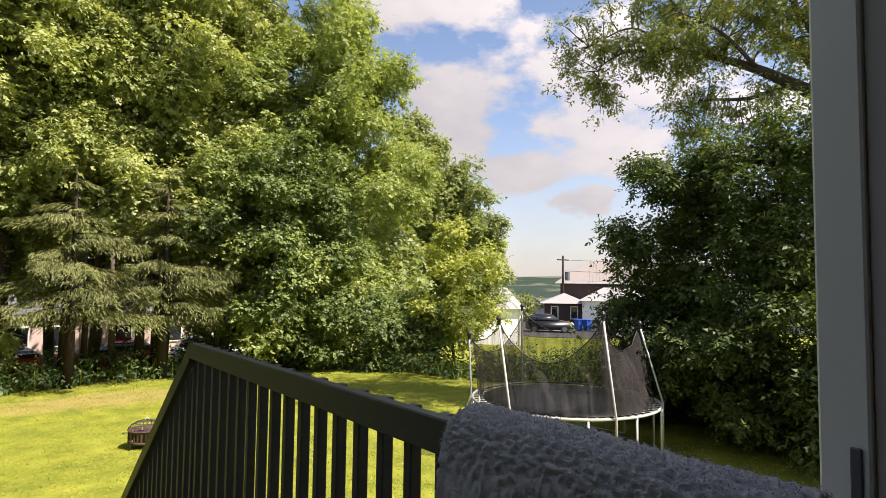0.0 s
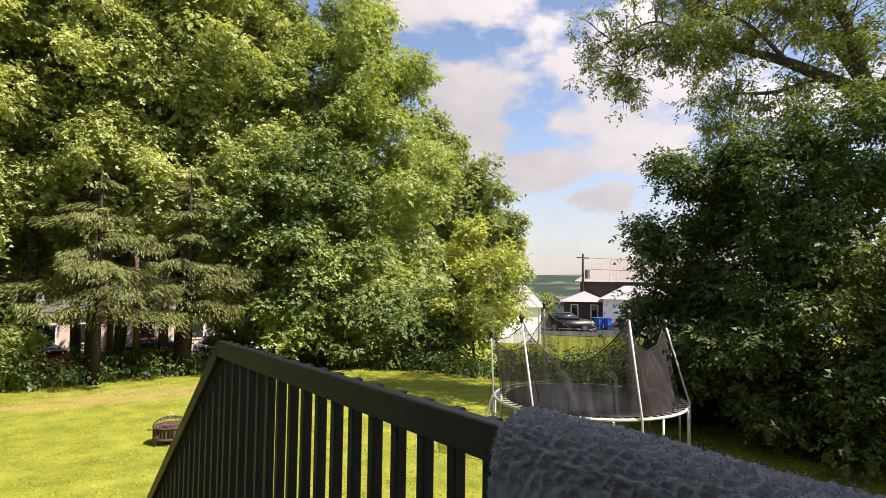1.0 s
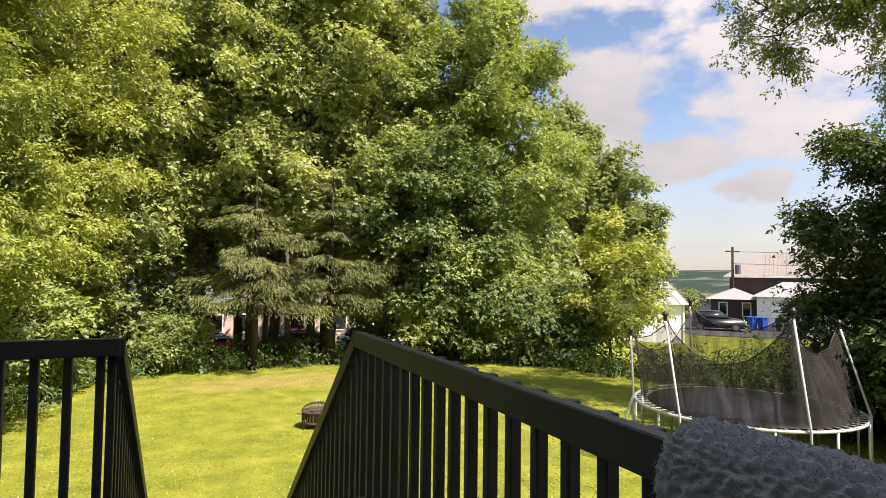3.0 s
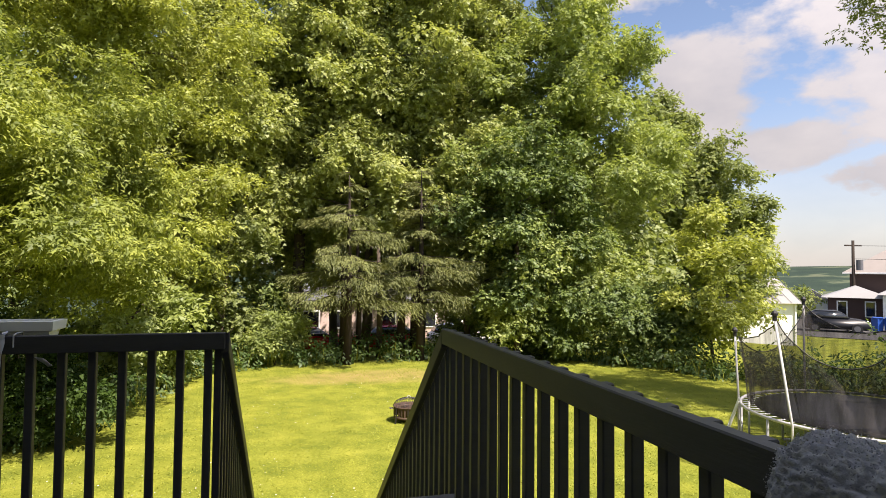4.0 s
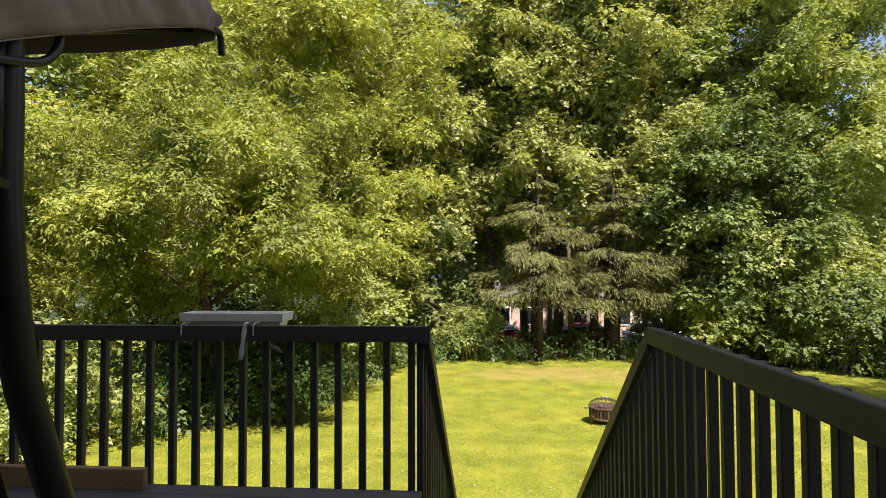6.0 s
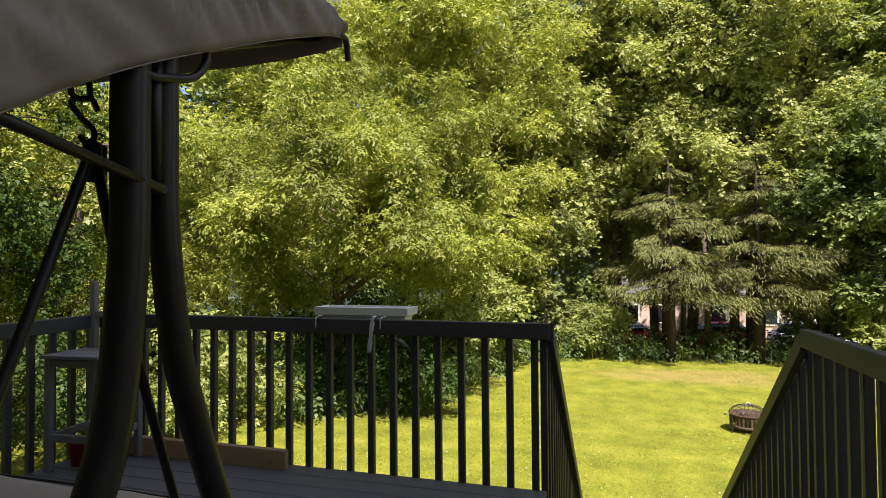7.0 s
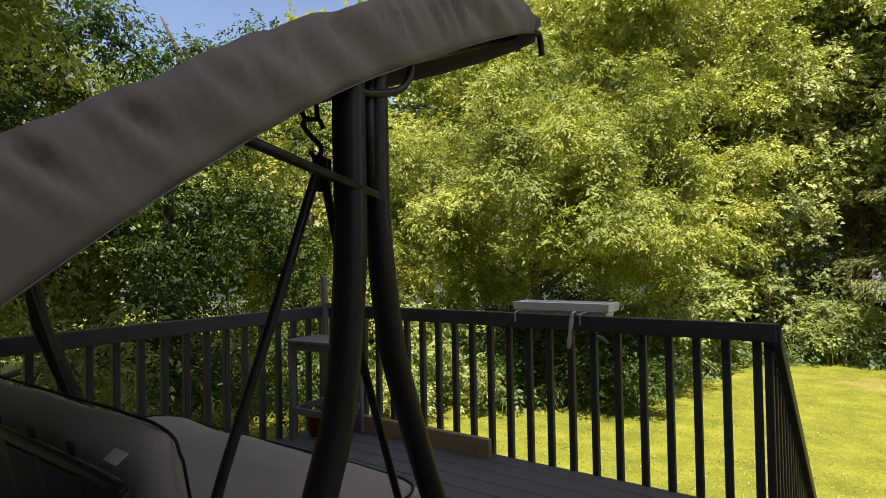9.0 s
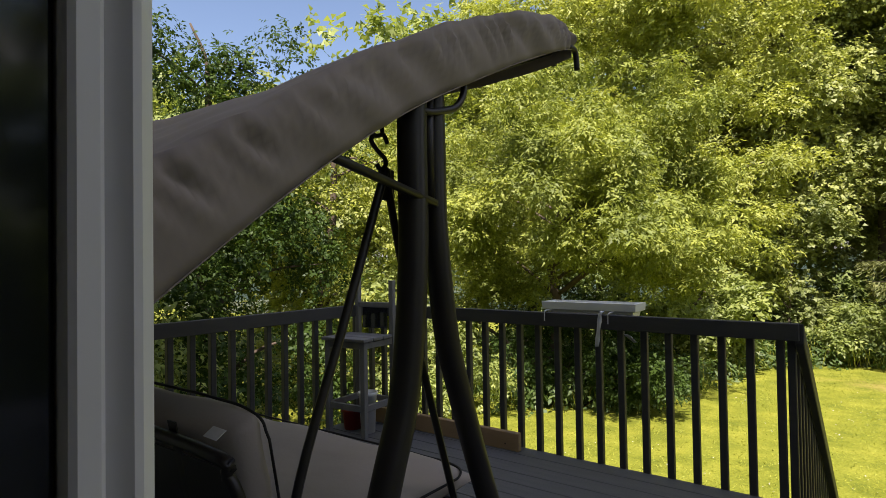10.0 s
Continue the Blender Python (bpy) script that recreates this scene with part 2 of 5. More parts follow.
def land_material():
    k = Mat("far_land", 0.95, spec=0.05)
    v = k.coords()
    a = k.noise(0.012, 4, 0.6, v)
    b = k.noise(0.35, 4, 0.65, v)
    # forest tones shifted towards blue in place of haze over distance
    col = k.ramp(a, (0.40, (0.022, 0.036, 0.030)), (0.54, (0.032, 0.050, 0.036)), (0.58, (0.10, 0.12, 0.075)), (0.66, (0.13, 0.135, 0.085)))
    k.colour(k.mix(k.math("MULTIPLY", b, 0.6), col, (0.035, 0.052, 0.036)))
    return k.bump(b, 0.6, 0.5).m


M["lawn"] = lawn_material()
M["land"] = land_material()


def glass_material():
    k = Mat("door_glass", 0.02)
    k.b.inputs["Transmission Weight"].default_value = 1.0
    k.b.inputs["IOR"].default_value = 1.45
    return k.colour((0.92, 0.95, 0.94)).m


def net_material():
    """A dark woven net, fine enough to see through."""
    k = Mat("safety_net", 0.8)
    k.colour((0.022, 0.019, 0.018))
    fold = k.noise(2.2, 4, 0.6, k.coords((3.0, 3.0, 0.5)))
    fac = k.ramp(fold, (0.3, (0.36, 0.36, 0.36)), (0.72, (0.80, 0.80, 0.80)))
    tr = k.node("ShaderNodeBsdfTransparent")
    ms = k.node("ShaderNodeMixShader", Fac=fac)
    k.t.links.new(tr.outputs[0], ms.inputs[1])
    k.t.links.new(k.b.outputs[0], ms.inputs[2])
    k.t.links.new(ms.outputs[0], k.t.nodes["Material Output"].inputs["Surface"])
    return k.m


M["glass"] = glass_material()
M["net"] = net_material()

# ---------------------------------------------------------------- mesh helpers


def finish(bm, name, material, smooth=False):
    me = bpy.data.meshes.new(name)
    bm.to_mesh(me)
    bm.free()
    me.materials.append(material)
    if smooth:
        me.shade_smooth()
    return me


def part(name, bm, material, parent=None, label="", smooth=False):
    ob = new(name, finish(bm, name, material, smooth))
    ob.parent = parent
    return tagged(ob, label)


def thing(name, label, category, group="", kind="", at=(0, 0, 0), turn=0.0):
    ob = new(name)
    ob.matrix_basis = pose(*at, 0, 0, turn)
    return tagged(ob, label, category, group, kind)


def box(bm, lo, hi, bevel=0.0, m=None):
    """An upright block from lo to hi, its edges eased."""
    lo, hi = Vector(lo), Vector(hi)
    made = bmesh.ops.create_cube(bm, size=1.0, matrix=Matrix.Translation((lo + hi) / 2) @ Matrix.Diagonal((*(hi - lo), 1)))["verts"]
    if bevel:
        es = list({e for v in made for e in v.link_edges})
        made = [v for v in bmesh.ops.bevel(bm, geom=es, offset=bevel, segments=1, affect="EDGES")["verts"]]
    if m is not None:
        bmesh.ops.transform(bm, matrix=m, verts=made)
    return bm


def block(lo, hi, bevel=0.0, m=None):
    return box(bmesh.new(), lo, hi, bevel, m)


def tube(bm, points, radii, seg=8, caps=True):
    """A round bar along points; radii one number or one per point."""
    pts = [Vector(p) for p in points]
    rad = [radii] * len(pts) if isinstance(radii, (int, float)) else radii
    rings, up = [], None
    for i, p in enumerate(pts):
        d = (pts[min(i + 1, len(pts) - 1)] - pts[max(i - 1, 0)]).normalized()
        if up is None:
            up = Vector((0, 0, 1)) if abs(d.z) < 0.9 else Vector((1, 0, 0))
        side = d.cross(up).normalized()
        up = side.cross(d).normalized()
        rings.append([bm.verts.new(p + rad[i] * (math.cos(a) * side + math.sin(a) * up)) for a in (2 * math.pi * k / seg for k in range(seg))])
    for a, b in zip(rings, rings[1:]):
        for k in range(seg):
            bm.faces.new((a[k], a[(k + 1) % seg], b[(k + 1) % seg], b[k]))
    if caps:
        bm.faces.new(rings[0][::-1])
        bm.faces.new(rings[-1])
    return bm


def bar(points, radii, seg=8):
    return tube(bmesh.new(), points, radii, seg)


def curve(points, n=12):
    """A smooth line through points."""
    p = [Vector(q) for q in points]
    p = [p[0] * 2 - p[1]] + p + [p[-1] * 2 - p[-2]]
    out = []
    for a, b, c, d in zip(p, p[1:], p[2:], p[3:]):
        for i in range(n):
            t = i / n
            out.append(0.5 * ((2 * b) + (c - a) * t + (2 * a - 5 * b + 4 * c - d) * t * t + (3 * b - a - 3 * c + d) * t ** 3))
    return out + [p[-2]]


def lathe(bm, profile, seg=20, centre=(0, 0, 0)):
    """A turned form from (radius, height) pairs."""
    c = Vector(centre)
    rings = [[bm.verts.new(c + Vector((r * math.cos(2 * math.pi * k / seg), r * math.sin(2 * math.pi * k / seg), z))) for k in range(seg)] for r, z in profile]
    for a, b in zip(rings, rings[1:]):
        for k in range(seg):
            bm.faces.new((a[k], a[(k + 1) % seg], b[(k + 1) % seg], b[k]))
    return bm


def quads_mesh(name, verts, material, per=4):
    """A mesh of loose quads (or triangles) from an array of corners."""
    n = len(verts) // per
    me = bpy.data.meshes.new(name)
    me.vertices.add(len(verts))
    me.vertices.foreach_set("co", np.ascontiguousarray(verts, dtype=np.float32).ravel())
    me.loops.add(len(verts))
    me.loops.foreach_set("vertex_index", np.arange(len(verts), dtype=np.int32))
    me.polygons.add(n)
    me.polygons.foreach_set("loop_start", np.arange(n, dtype=np.int32) * per)
    me.update(calc_edges=True)
    me.materials.append(material)
    return me


# ---------------------------------------------------------------- trees


FULL = 2.6                            # leaves to a clump, against the numbers below


def unit(v):
    return v / np.maximum(np.linalg.norm(v, axis=1, keepdims=True), 1e-6)


def blades(rng, pos, along, normal, length, width, corners=4):
    """Pointed leaves: four corners and a slight fold each, or three where they stay far off."""
    side = unit(np.cross(along, normal))
    if corners == 3:
        s, L = side * width[:, None] * 0.62, length[:, None]
        return np.stack([pos + s, pos + along * L, pos - s + along * L * 0.25], 1).reshape(-1, 3)
    nrm = np.cross(side, along)
    L, W = length[:, None], width[:, None]
    mid = pos + along * L * 0.42
    lift = nrm * W * 0.22
    tip = pos + along * L - nrm * L * 0.10
    v = np.stack([pos, mid + side * W * 0.5 + lift, tip, mid - side * W * 0.5 + lift], 1)
    return v.reshape(-1, 3)


def foliage(rng, centres, radii, per, size, droop=0.6, flat=0.75, slim=0.55, corners=4, spray=5):
    """Sprays of leaves round the given centres: each spray is a short twig with leaves to both sides."""
    each = max(1, per // spray)
    n = len(centres) * each
    c = np.repeat(centres, each, 0)
    r = np.repeat(radii, each)[:, None]
    u = unit(rng.normal(size=(n, 3)) + np.array([0, 0, 0.25]))
    reach = 0.30 + 0.65 * rng.random((n, 1)) ** 0.6
    reach = np.where(rng.random((n, 1)) < 0.20, reach * (1.0 + 0.8 * rng.random((n, 1))), reach)
    pos = c + u * r * reach * np.array([1, 1, flat])
    out = u.copy()
    out[:, 2] *= 0.3
    along = unit(out * 0.8 + np.array([0, 0, -droop]) + rng.normal(size=(n, 3)) * 0.45)
    normal = unit(np.array([0, 0, 0.6]) + u * 0.75 + rng.normal(size=(n, 3)) * 0.28)
    side = unit(np.cross(along, normal))
    made = []
    for k in range(spray):
        hand = 0.0 if k == spray - 1 else (1.0 if k % 2 else -1.0)
        at = pos + along * size * (0.15 + 0.42 * k) + rng.normal(0, size * 0.12, (n, 3))
        way = unit(along * (0.55 if hand else 1.0) + side * hand * 0.9 + np.array([0, 0, -0.18]) + rng.normal(0, 0.2, (n, 3)))
        face = unit(normal + rng.normal(0, 0.25, (n, 3)))
        length = size * (0.65 + 0.6 * rng.random(n))
        made.append(blades(rng, at, way, face, length, length * slim * (0.8 + 0.4 * rng.random(n)), corners))
    return np.concatenate(made)


def crown_centres(rng, lobes, count, spread=0.66, each=5):
    """Clump centres in drooping boughs over ellipsoid lobes (x, y, z, rx, ry, rz), most near the surface."""
    vol = np.array([(l[3] * l[4] * l[5]) ** (2 / 3) for l in lobes])
    nb = max(8, count // each)
    pick = rng.choice(len(lobes), nb, p=vol / vol.sum())
    lob = np.array(lobes)[pick]
    u = unit(rng.normal(size=(nb, 3)))
    bump = np.array([noise.noise(Vector(a) * 2.3 + Vector(l[:3])) for a, l in zip(u, lob)])
    rad = (0.60 + 0.42 * rng.random((nb, 1)) ** 0.7) * (1 + 0.26 * bump[:, None])
    rad = np.where(rng.random((nb, 1)) < 0.26, rad * 0.62, rad)
    boughs = lob[:, :3] + u * rad * lob[:, 3:6]
    own = np.concatenate([np.arange(nb), rng.integers(0, nb, count - nb)])
    small = np.minimum(1.0, lob[own][:, 3:4] / 2.2)
    size = (0.7 + 0.6 * rng.random(nb))[own][:, None] * small
    off = rng.normal(size=(count, 3)) * np.array([0.66, 0.66, 0.58]) * spread * size
    out = u[own] * np.array([1, 1, 0])
    off[:, 2] -= 0.25 * (off * out).sum(1)
    return boughs[own] + off


def tree(name, label, at, height, trunk_r, lobes, clumps, per, leaf, material, seed, clump_r=0.6, bark="bark", droop=0.28, slim=0.8, limbs=16, lean=(0, 0), category="tree", group="", corners=4):
    """A tree: tapered trunk, limbs out to the clumps, and a crown of many separate leaves. Lobes are given relative to its foot."""
    rng = np.random.default_rng(seed)
    t = thing(name, label, category, group, at=at)
    top = Vector((lean[0], lean[1], height))
    spine = [Vector((0, 0, -0.3)) + (top + Vector((0, 0, 0.3))) * f + Vector((rng.normal(0, 0.05 * height * 0.25), rng.normal(0, 0.05 * height * 0.25), 0)) * (f > 0.05) for f in (0, 0.15, 0.35, 0.55, 0.75, 0.9, 1.0)]
    spine = curve(spine, 4)
    k = len(spine) - 1
    part("trunk", bar(spine, [trunk_r * (1.35 if i == 0 else 1) * (1 - 0.88 * i / k) for i in range(k + 1)], 9), M[bark], t, smooth=True)
    cen = crown_centres(rng, [tuple(l) for l in lobes], clumps, clump_r * 1.05)
    cen[:, 2] = np.maximum(cen[:, 2], 0.25)
    for j in rng.choice(len(cen), min(limbs, len(cen)), replace=False):
        c = Vector(cen[j])
        f = min(0.9, max(0.12, (c.z - 0.35 * Vector((c.x, c.y)).length) / max(height, 0.1)))
        s = spine[int(f * k)]
        mid = s.lerp(c, 0.5) + Vector((rng.normal(0, 0.12), rng.normal(0, 0.12), 0.12 * (c - s).length))
        r0 = trunk_r * (1 - 0.85 * f) * 0.42 + 0.008
        part("limb", bar(curve([s, mid, c], 4), [r0 * (1 - 0.85 * i / 8) for i in range(9)], 5), M[bark], t, smooth=True)
    rad = clump_r * (0.7 + 0.6 * rng.random(len(cen)))
    v = foliage(rng, cen, rad, int(per * FULL), leaf, droop, slim=slim, corners=corners)
    me = quads_mesh("crown", v, M[material], corners)
    ob = new("crown", me)
    ob.parent = t
    return t


def spruce(label, at, height, reach, seed):
    """A spruce with drooping whorls of needled boughs."""
    rng = np.random.default_rng(seed)
    t = thing("spruce_tree", label, "tree", at=at)
    part("trunk", bar([(0, 0, -0.3), (0.03, 0, height * 0.5), (0, 0.02, height)], [0.17, 0.1, 0.015], 9), M["bark_dark"], t, smooth=True)
    pos, along, normal, ln = [], [], [], []
    z = 2.4
    while z < height - 0.1:
        f = (z - 1.9) / (height - 1.9)
        for j in range(int(4.6 - 1.5 * f)):
            a = rng.random() * 2 * math.pi
            L = reach * (1 - f) ** 0.8 * (0.22 + 0.90 * rng.random()) + 0.15
            d = Vector((math.cos(a), math.sin(a), 0))
            p0 = Vector((0, 0, z + rng.normal(0, 0.20)))
            line = [p0 + d * L * s + Vector((0, 0, 0.14 * L * s - 0.30 * L * s * s + 0.10 * L * max(0, s - 0.75) * 4)) for s in (0, 0.25, 0.5, 0.75, 1.0)]
            part("bough", bar(line, [0.022, 0.017, 0.012, 0.008, 0.004], 4), M["bark_dark"], t, smooth=True)
            n = int(380 * L) + 40
            s = 0.12 + 0.88 * rng.random(n) ** 0.75
            i = np.minimum((s * 4).astype(int), 3)
            g = (s * 4 - i)[:, None]
            lp = np.array([tuple(q) for q in line])
            base = lp[i] * (1 - g) + lp[i + 1] * g
            sd = np.array([-d.y, d.x, 0.0])
            w = rng.normal(0, 1, (n, 1))
            fan = sd * w * 0.21 * L * (1.15 - s[:, None]) + np.array([0, 0, -0.22]) * np.abs(w) * L * 0.34
            pos.append(base + fan + rng.normal(0, 0.02, (n, 3)))
            along.append(unit(np.array(d) * 0.9 + sd * np.sign(w) * 0.5 + np.array([0, 0, -0.75]) + rng.normal(0, 0.4, (n, 3))))
            normal.append(unit(np.array([0, 0, 1.0]) + rng.normal(0, 0.5, (n, 3))))
            ln.append(0.09 + 0.10 * rng.random(n))
        z += 0.20 + 0.16 * rng.random()
    pos, along, normal, ln = (np.concatenate(q) for q in (pos, along, normal, ln))
    ob = new("crown", quads_mesh("crown", blades(rng, pos, along, normal, ln, ln * 0.16), M["needle"]))
    ob.parent = t
    return t

# ---------------------------------------------------------------- ground
LAWN = -2.0


def smooth(a, b, v):
    s = min(1.0, max(0.0, (v - a) / (b - a)))
    return s * s * (3 - 2 * s)


def ground_z(x, y):
    r = math.hypot(x, y)
    z = LAWN + 0.10 * noise.noise(Vector((x * 0.15, y * 0.15, 0.3)))
    z -= 1.75 * smooth(20.5, 33, y) * (1 - smooth(12, 22, x))
    z -= 0.85 * smooth(13, 30, x)
    if r > 70:
        far = smooth(70, 420, r)
        z -= 46 * far
        z += (46 + 16 + 9 * noise.noise(Vector((x * 0.0022, y * 0.0022, 5.0)))) * smooth(480, 1300, r)
    return z


def make_ground():
    """One sheet from the house out to the horizon, finer near the house."""
    rad = [0.0] + [0.8 * i for i in range(1, 36)] + [29 * 1.12 ** i for i in range(1, 46)]
    seg = 120
    bm = bmesh.new()
    c = bm.verts.new((0, 0, ground_z(0, 0)))
    rings = []
    for r in rad[1:]:
        rings.append([bm.verts.new((x, y, ground_z(x, y))) for x, y in ((r * math.cos(2 * math.pi * k / seg), r * math.sin(2 * math.pi * k / seg)) for k in range(seg))])
    for k in range(seg):
        bm.faces.new((c, rings[0][k], rings[0][(k + 1) % seg]))
    for a, b in zip(rings, rings[1:]):
        for k in range(seg):
            bm.faces.new((a[k], b[k], b[(k + 1) % seg], a[(k + 1) % seg]))
    me = finish(bm, "ground", M["lawn"], True)
    me.materials.append(M["land"])
    for p in me.polygons:
        if Vector(p.center).length > 60:
            p.material_index = 1
    tagged(new("ground", me), "sunlit yellow-green mown lawn running out to wooded hills", "ground", kind="structure")


make_ground()

# ---------------------------------------------------------------- deck and house wall
DECK_L, DECK_R, DECK_F, DECK_B = -3.44, 0.87, 3.27, -0.05
STAIR_L, STAIR_R = -0.383, 0.80
RAIL_T = 0.914
RIGHT, NEAR = 0.830, 0.774           # the guard's two ends


def make_deck():
    d = thing("deck_floor", "grey-stained wooden deck boards laid side by side", "deck", kind="structure")
    n = 23
    w = (DECK_F - DECK_B) / n
    me = finish(block((DECK_L, 0.003, -0.036), (DECK_R, w - 0.003, 0.0), 0.004), "board", M["deck"])
    for i in range(n - 1):
        b = new("board", me)
        b.parent, b.location = d, (0, DECK_B + i * w, 0)
    part("board", block((DECK_L, DECK_F - w + 0.003, -0.036), (STAIR_L - 0.03, DECK_F - 0.003, 0.0), 0.004), M["deck"], d)
    for y0 in (DECK_F - w - 0.045, 1.6, DECK_B + 0.02):
        part("joist", block((DECK_L + 0.02, y0, -0.23), (DECK_R - 0.02, y0 + 0.038, -0.037), 0.003), M["deck"], d)
    for x0 in (DECK_L + 0.02, DECK_R - 0.058):
        part("rim_joist", block((x0, DECK_B + 0.06, -0.23), (x0 + 0.038, DECK_F - 0.05, -0.038), 0.003), M["deck"], d)
    for x0 in (DECK_L + 0.1, -1.3, STAIR_R - 0.1):
        part("post", block((x0, DECK_F - 0.2, LAWN - 0.2), (x0 + 0.09, DECK_F - 0.11, -0.231), 0.004), M["deck"], d)


make_deck()
BAL = 0.038
baluster_mesh = finish(block((-BAL / 2, -BAL / 2, -0.14), (BAL / 2, BAL / 2, RAIL_T - 0.012), 0.004), "baluster", M["rail"])


def railing(label, a, b, out, first, count, rise=0.0, step=0.139, lift=0.0):
    """A level guard from a to b: board rail on edge, balusters screwed to its outer face."""
    a, b, out = Vector((*a, 0)), Vector((*b, 0)), Vector((*out, 0))
    d = (b - a).normalized()
    r = thing("deck_railing", label, "railing", "deck railings")
    L = (b - a).length
    turn = Matrix.Translation(a) @ Matrix((d, Vector((0, 0, 1)).cross(d) * (1 if Vector((0, 0, 1)).cross(d).dot(out) > 0 else -1), Vector((0, 0, 1)))).transposed().to_4x4()
    tilt = Matrix.Rotation(-math.atan(rise), 4, "Y")
    part("top_rail", block((0, -0.02, -0.089), (L, 0.02, 0), 0.004, turn @ Matrix.Translation((0, 0, RAIL_T + lift)) @ tilt), M["rail"], r)
    part("bottom_rail", block((0.02, -0.016, -0.13), (L - 0.02, 0.016, -0.045), 0.003, turn @ Matrix.Translation(out * 0)), M["rail"], r)
    for i in range(count):
        o = new("baluster", baluster_mesh)
        o.parent = r
        o.matrix_basis = Matrix.Translation(a + d * (first + step * i) + out * 0.0405) @ Matrix.Diagonal((1, 1, 1 + (0.007 * (rise > 0) + lift + rise * (first + step * i)) / RAIL_T, 1))
    return r


railing("dark-stained wooden railing along the front of the deck", (STAIR_L, 3.235), (DECK_L + 0.02, 3.235), (0, 1), 0.089, 22)
railing("dark-stained wooden railing on the side near the blanket", (RIGHT, 3.235), (NEAR, 0.0), (1, 0), 0.043, 22, 0.0168, 0.147, 0.001)
railing("dark-stained wooden railing on the shaded side behind the swing", (-3.40, 3.213), (-3.40, 0.0), (-1, 0), 0.07, 23)


def stair_railing(label, x, out, run=3.05, slope=0.74):
    """A raking guard beside the steps."""
    r = thing("stair_railing", label, "railing", "stair railings")
    a, b = Vector((x, 3.235, RAIL_T)), Vector((x, 3.235 + run, RAIL_T - slope * run))
    bm = bmesh.new()
    v = [bm.verts.new(p + Vector((dx, 0, dz))) for p in (a, b) for dx in (-0.02, 0.02) for dz in (0, -0.105)]
    for f in ((0, 2, 3, 1), (4, 5, 7, 6), (0, 4, 6, 2), (1, 3, 7, 5), (0, 1, 5, 4), (2, 6, 7, 3)):
        bm.faces.new([v[i] for i in f])
    bmesh.ops.recalc_face_normals(bm, faces=bm.faces)
    bmesh.ops.bevel(bm, geom=bm.edges[:], offset=0.004, segments=1, affect="EDGES")
    part("hand_rail", bm, M["rail"], r)
    me = finish(block((-BAL / 2, -BAL / 2, -1.02), (BAL / 2, BAL / 2, -0.03), 0.004), "baluster", M["rail"])
    n = int(run / 0.139)
    for i in range(n):
        y = 0.06 + i * 0.139
        o = new("baluster", me)
        o.parent, o.location = r, (x + out * 0.0405, a.y + y, RAIL_T - slope * y)
    part("post", block((x - 0.045, b.y - 0.1, LAWN - 0.1), (x + 0.045, b.y - 0.01, b.z - 0.108), 0.004), M["rail"], r)
    return r


stair_railing("dark-stained raking stair railing on the swing side", STAIR_L, -1)
stair_railing("dark-stained raking stair railing on the trampoline side", RIGHT, 1)


def make_stairs():
    s = thing("deck_stairs", "dark-stained wooden steps down to the lawn", "stairs", kind="structure")
    for i in range(10):
        z, y = -0.185 * (i + 1), 3.135 + 0.25 * i
        part("tread", block((STAIR_L - 0.02, y, z - 0.036), (STAIR_R + 0.02, y + 0.27, z), 0.004), M["deck"], s)
    for x in (STAIR_L, STAIR_R - 0.04):
        bm = bmesh.new()
        v = [bm.verts.new((x + dx, y, z)) for y, z in ((3.135, -0.04), (5.75, LAWN + 0.05), (5.4, LAWN - 0.05), (3.135, -0.37)) for dx in (0, 0.04)]
        for f in ((0, 1, 3, 2), (2, 3, 5, 4), (4, 5, 7, 6), (6, 7, 1, 0), (0, 2, 4, 6), (1, 7, 5, 3)):
            bm.faces.new([v[i] for i in f])
        bmesh.ops.recalc_face_normals(bm, faces=bm.faces)
        part("stringer", bm, M["deck"], s)


make_stairs()
DOOR_L, DOOR_R, DOOR_T = -0.24, 0.952, 2.06
WALL_F, WALL_B = -0.05, -0.30


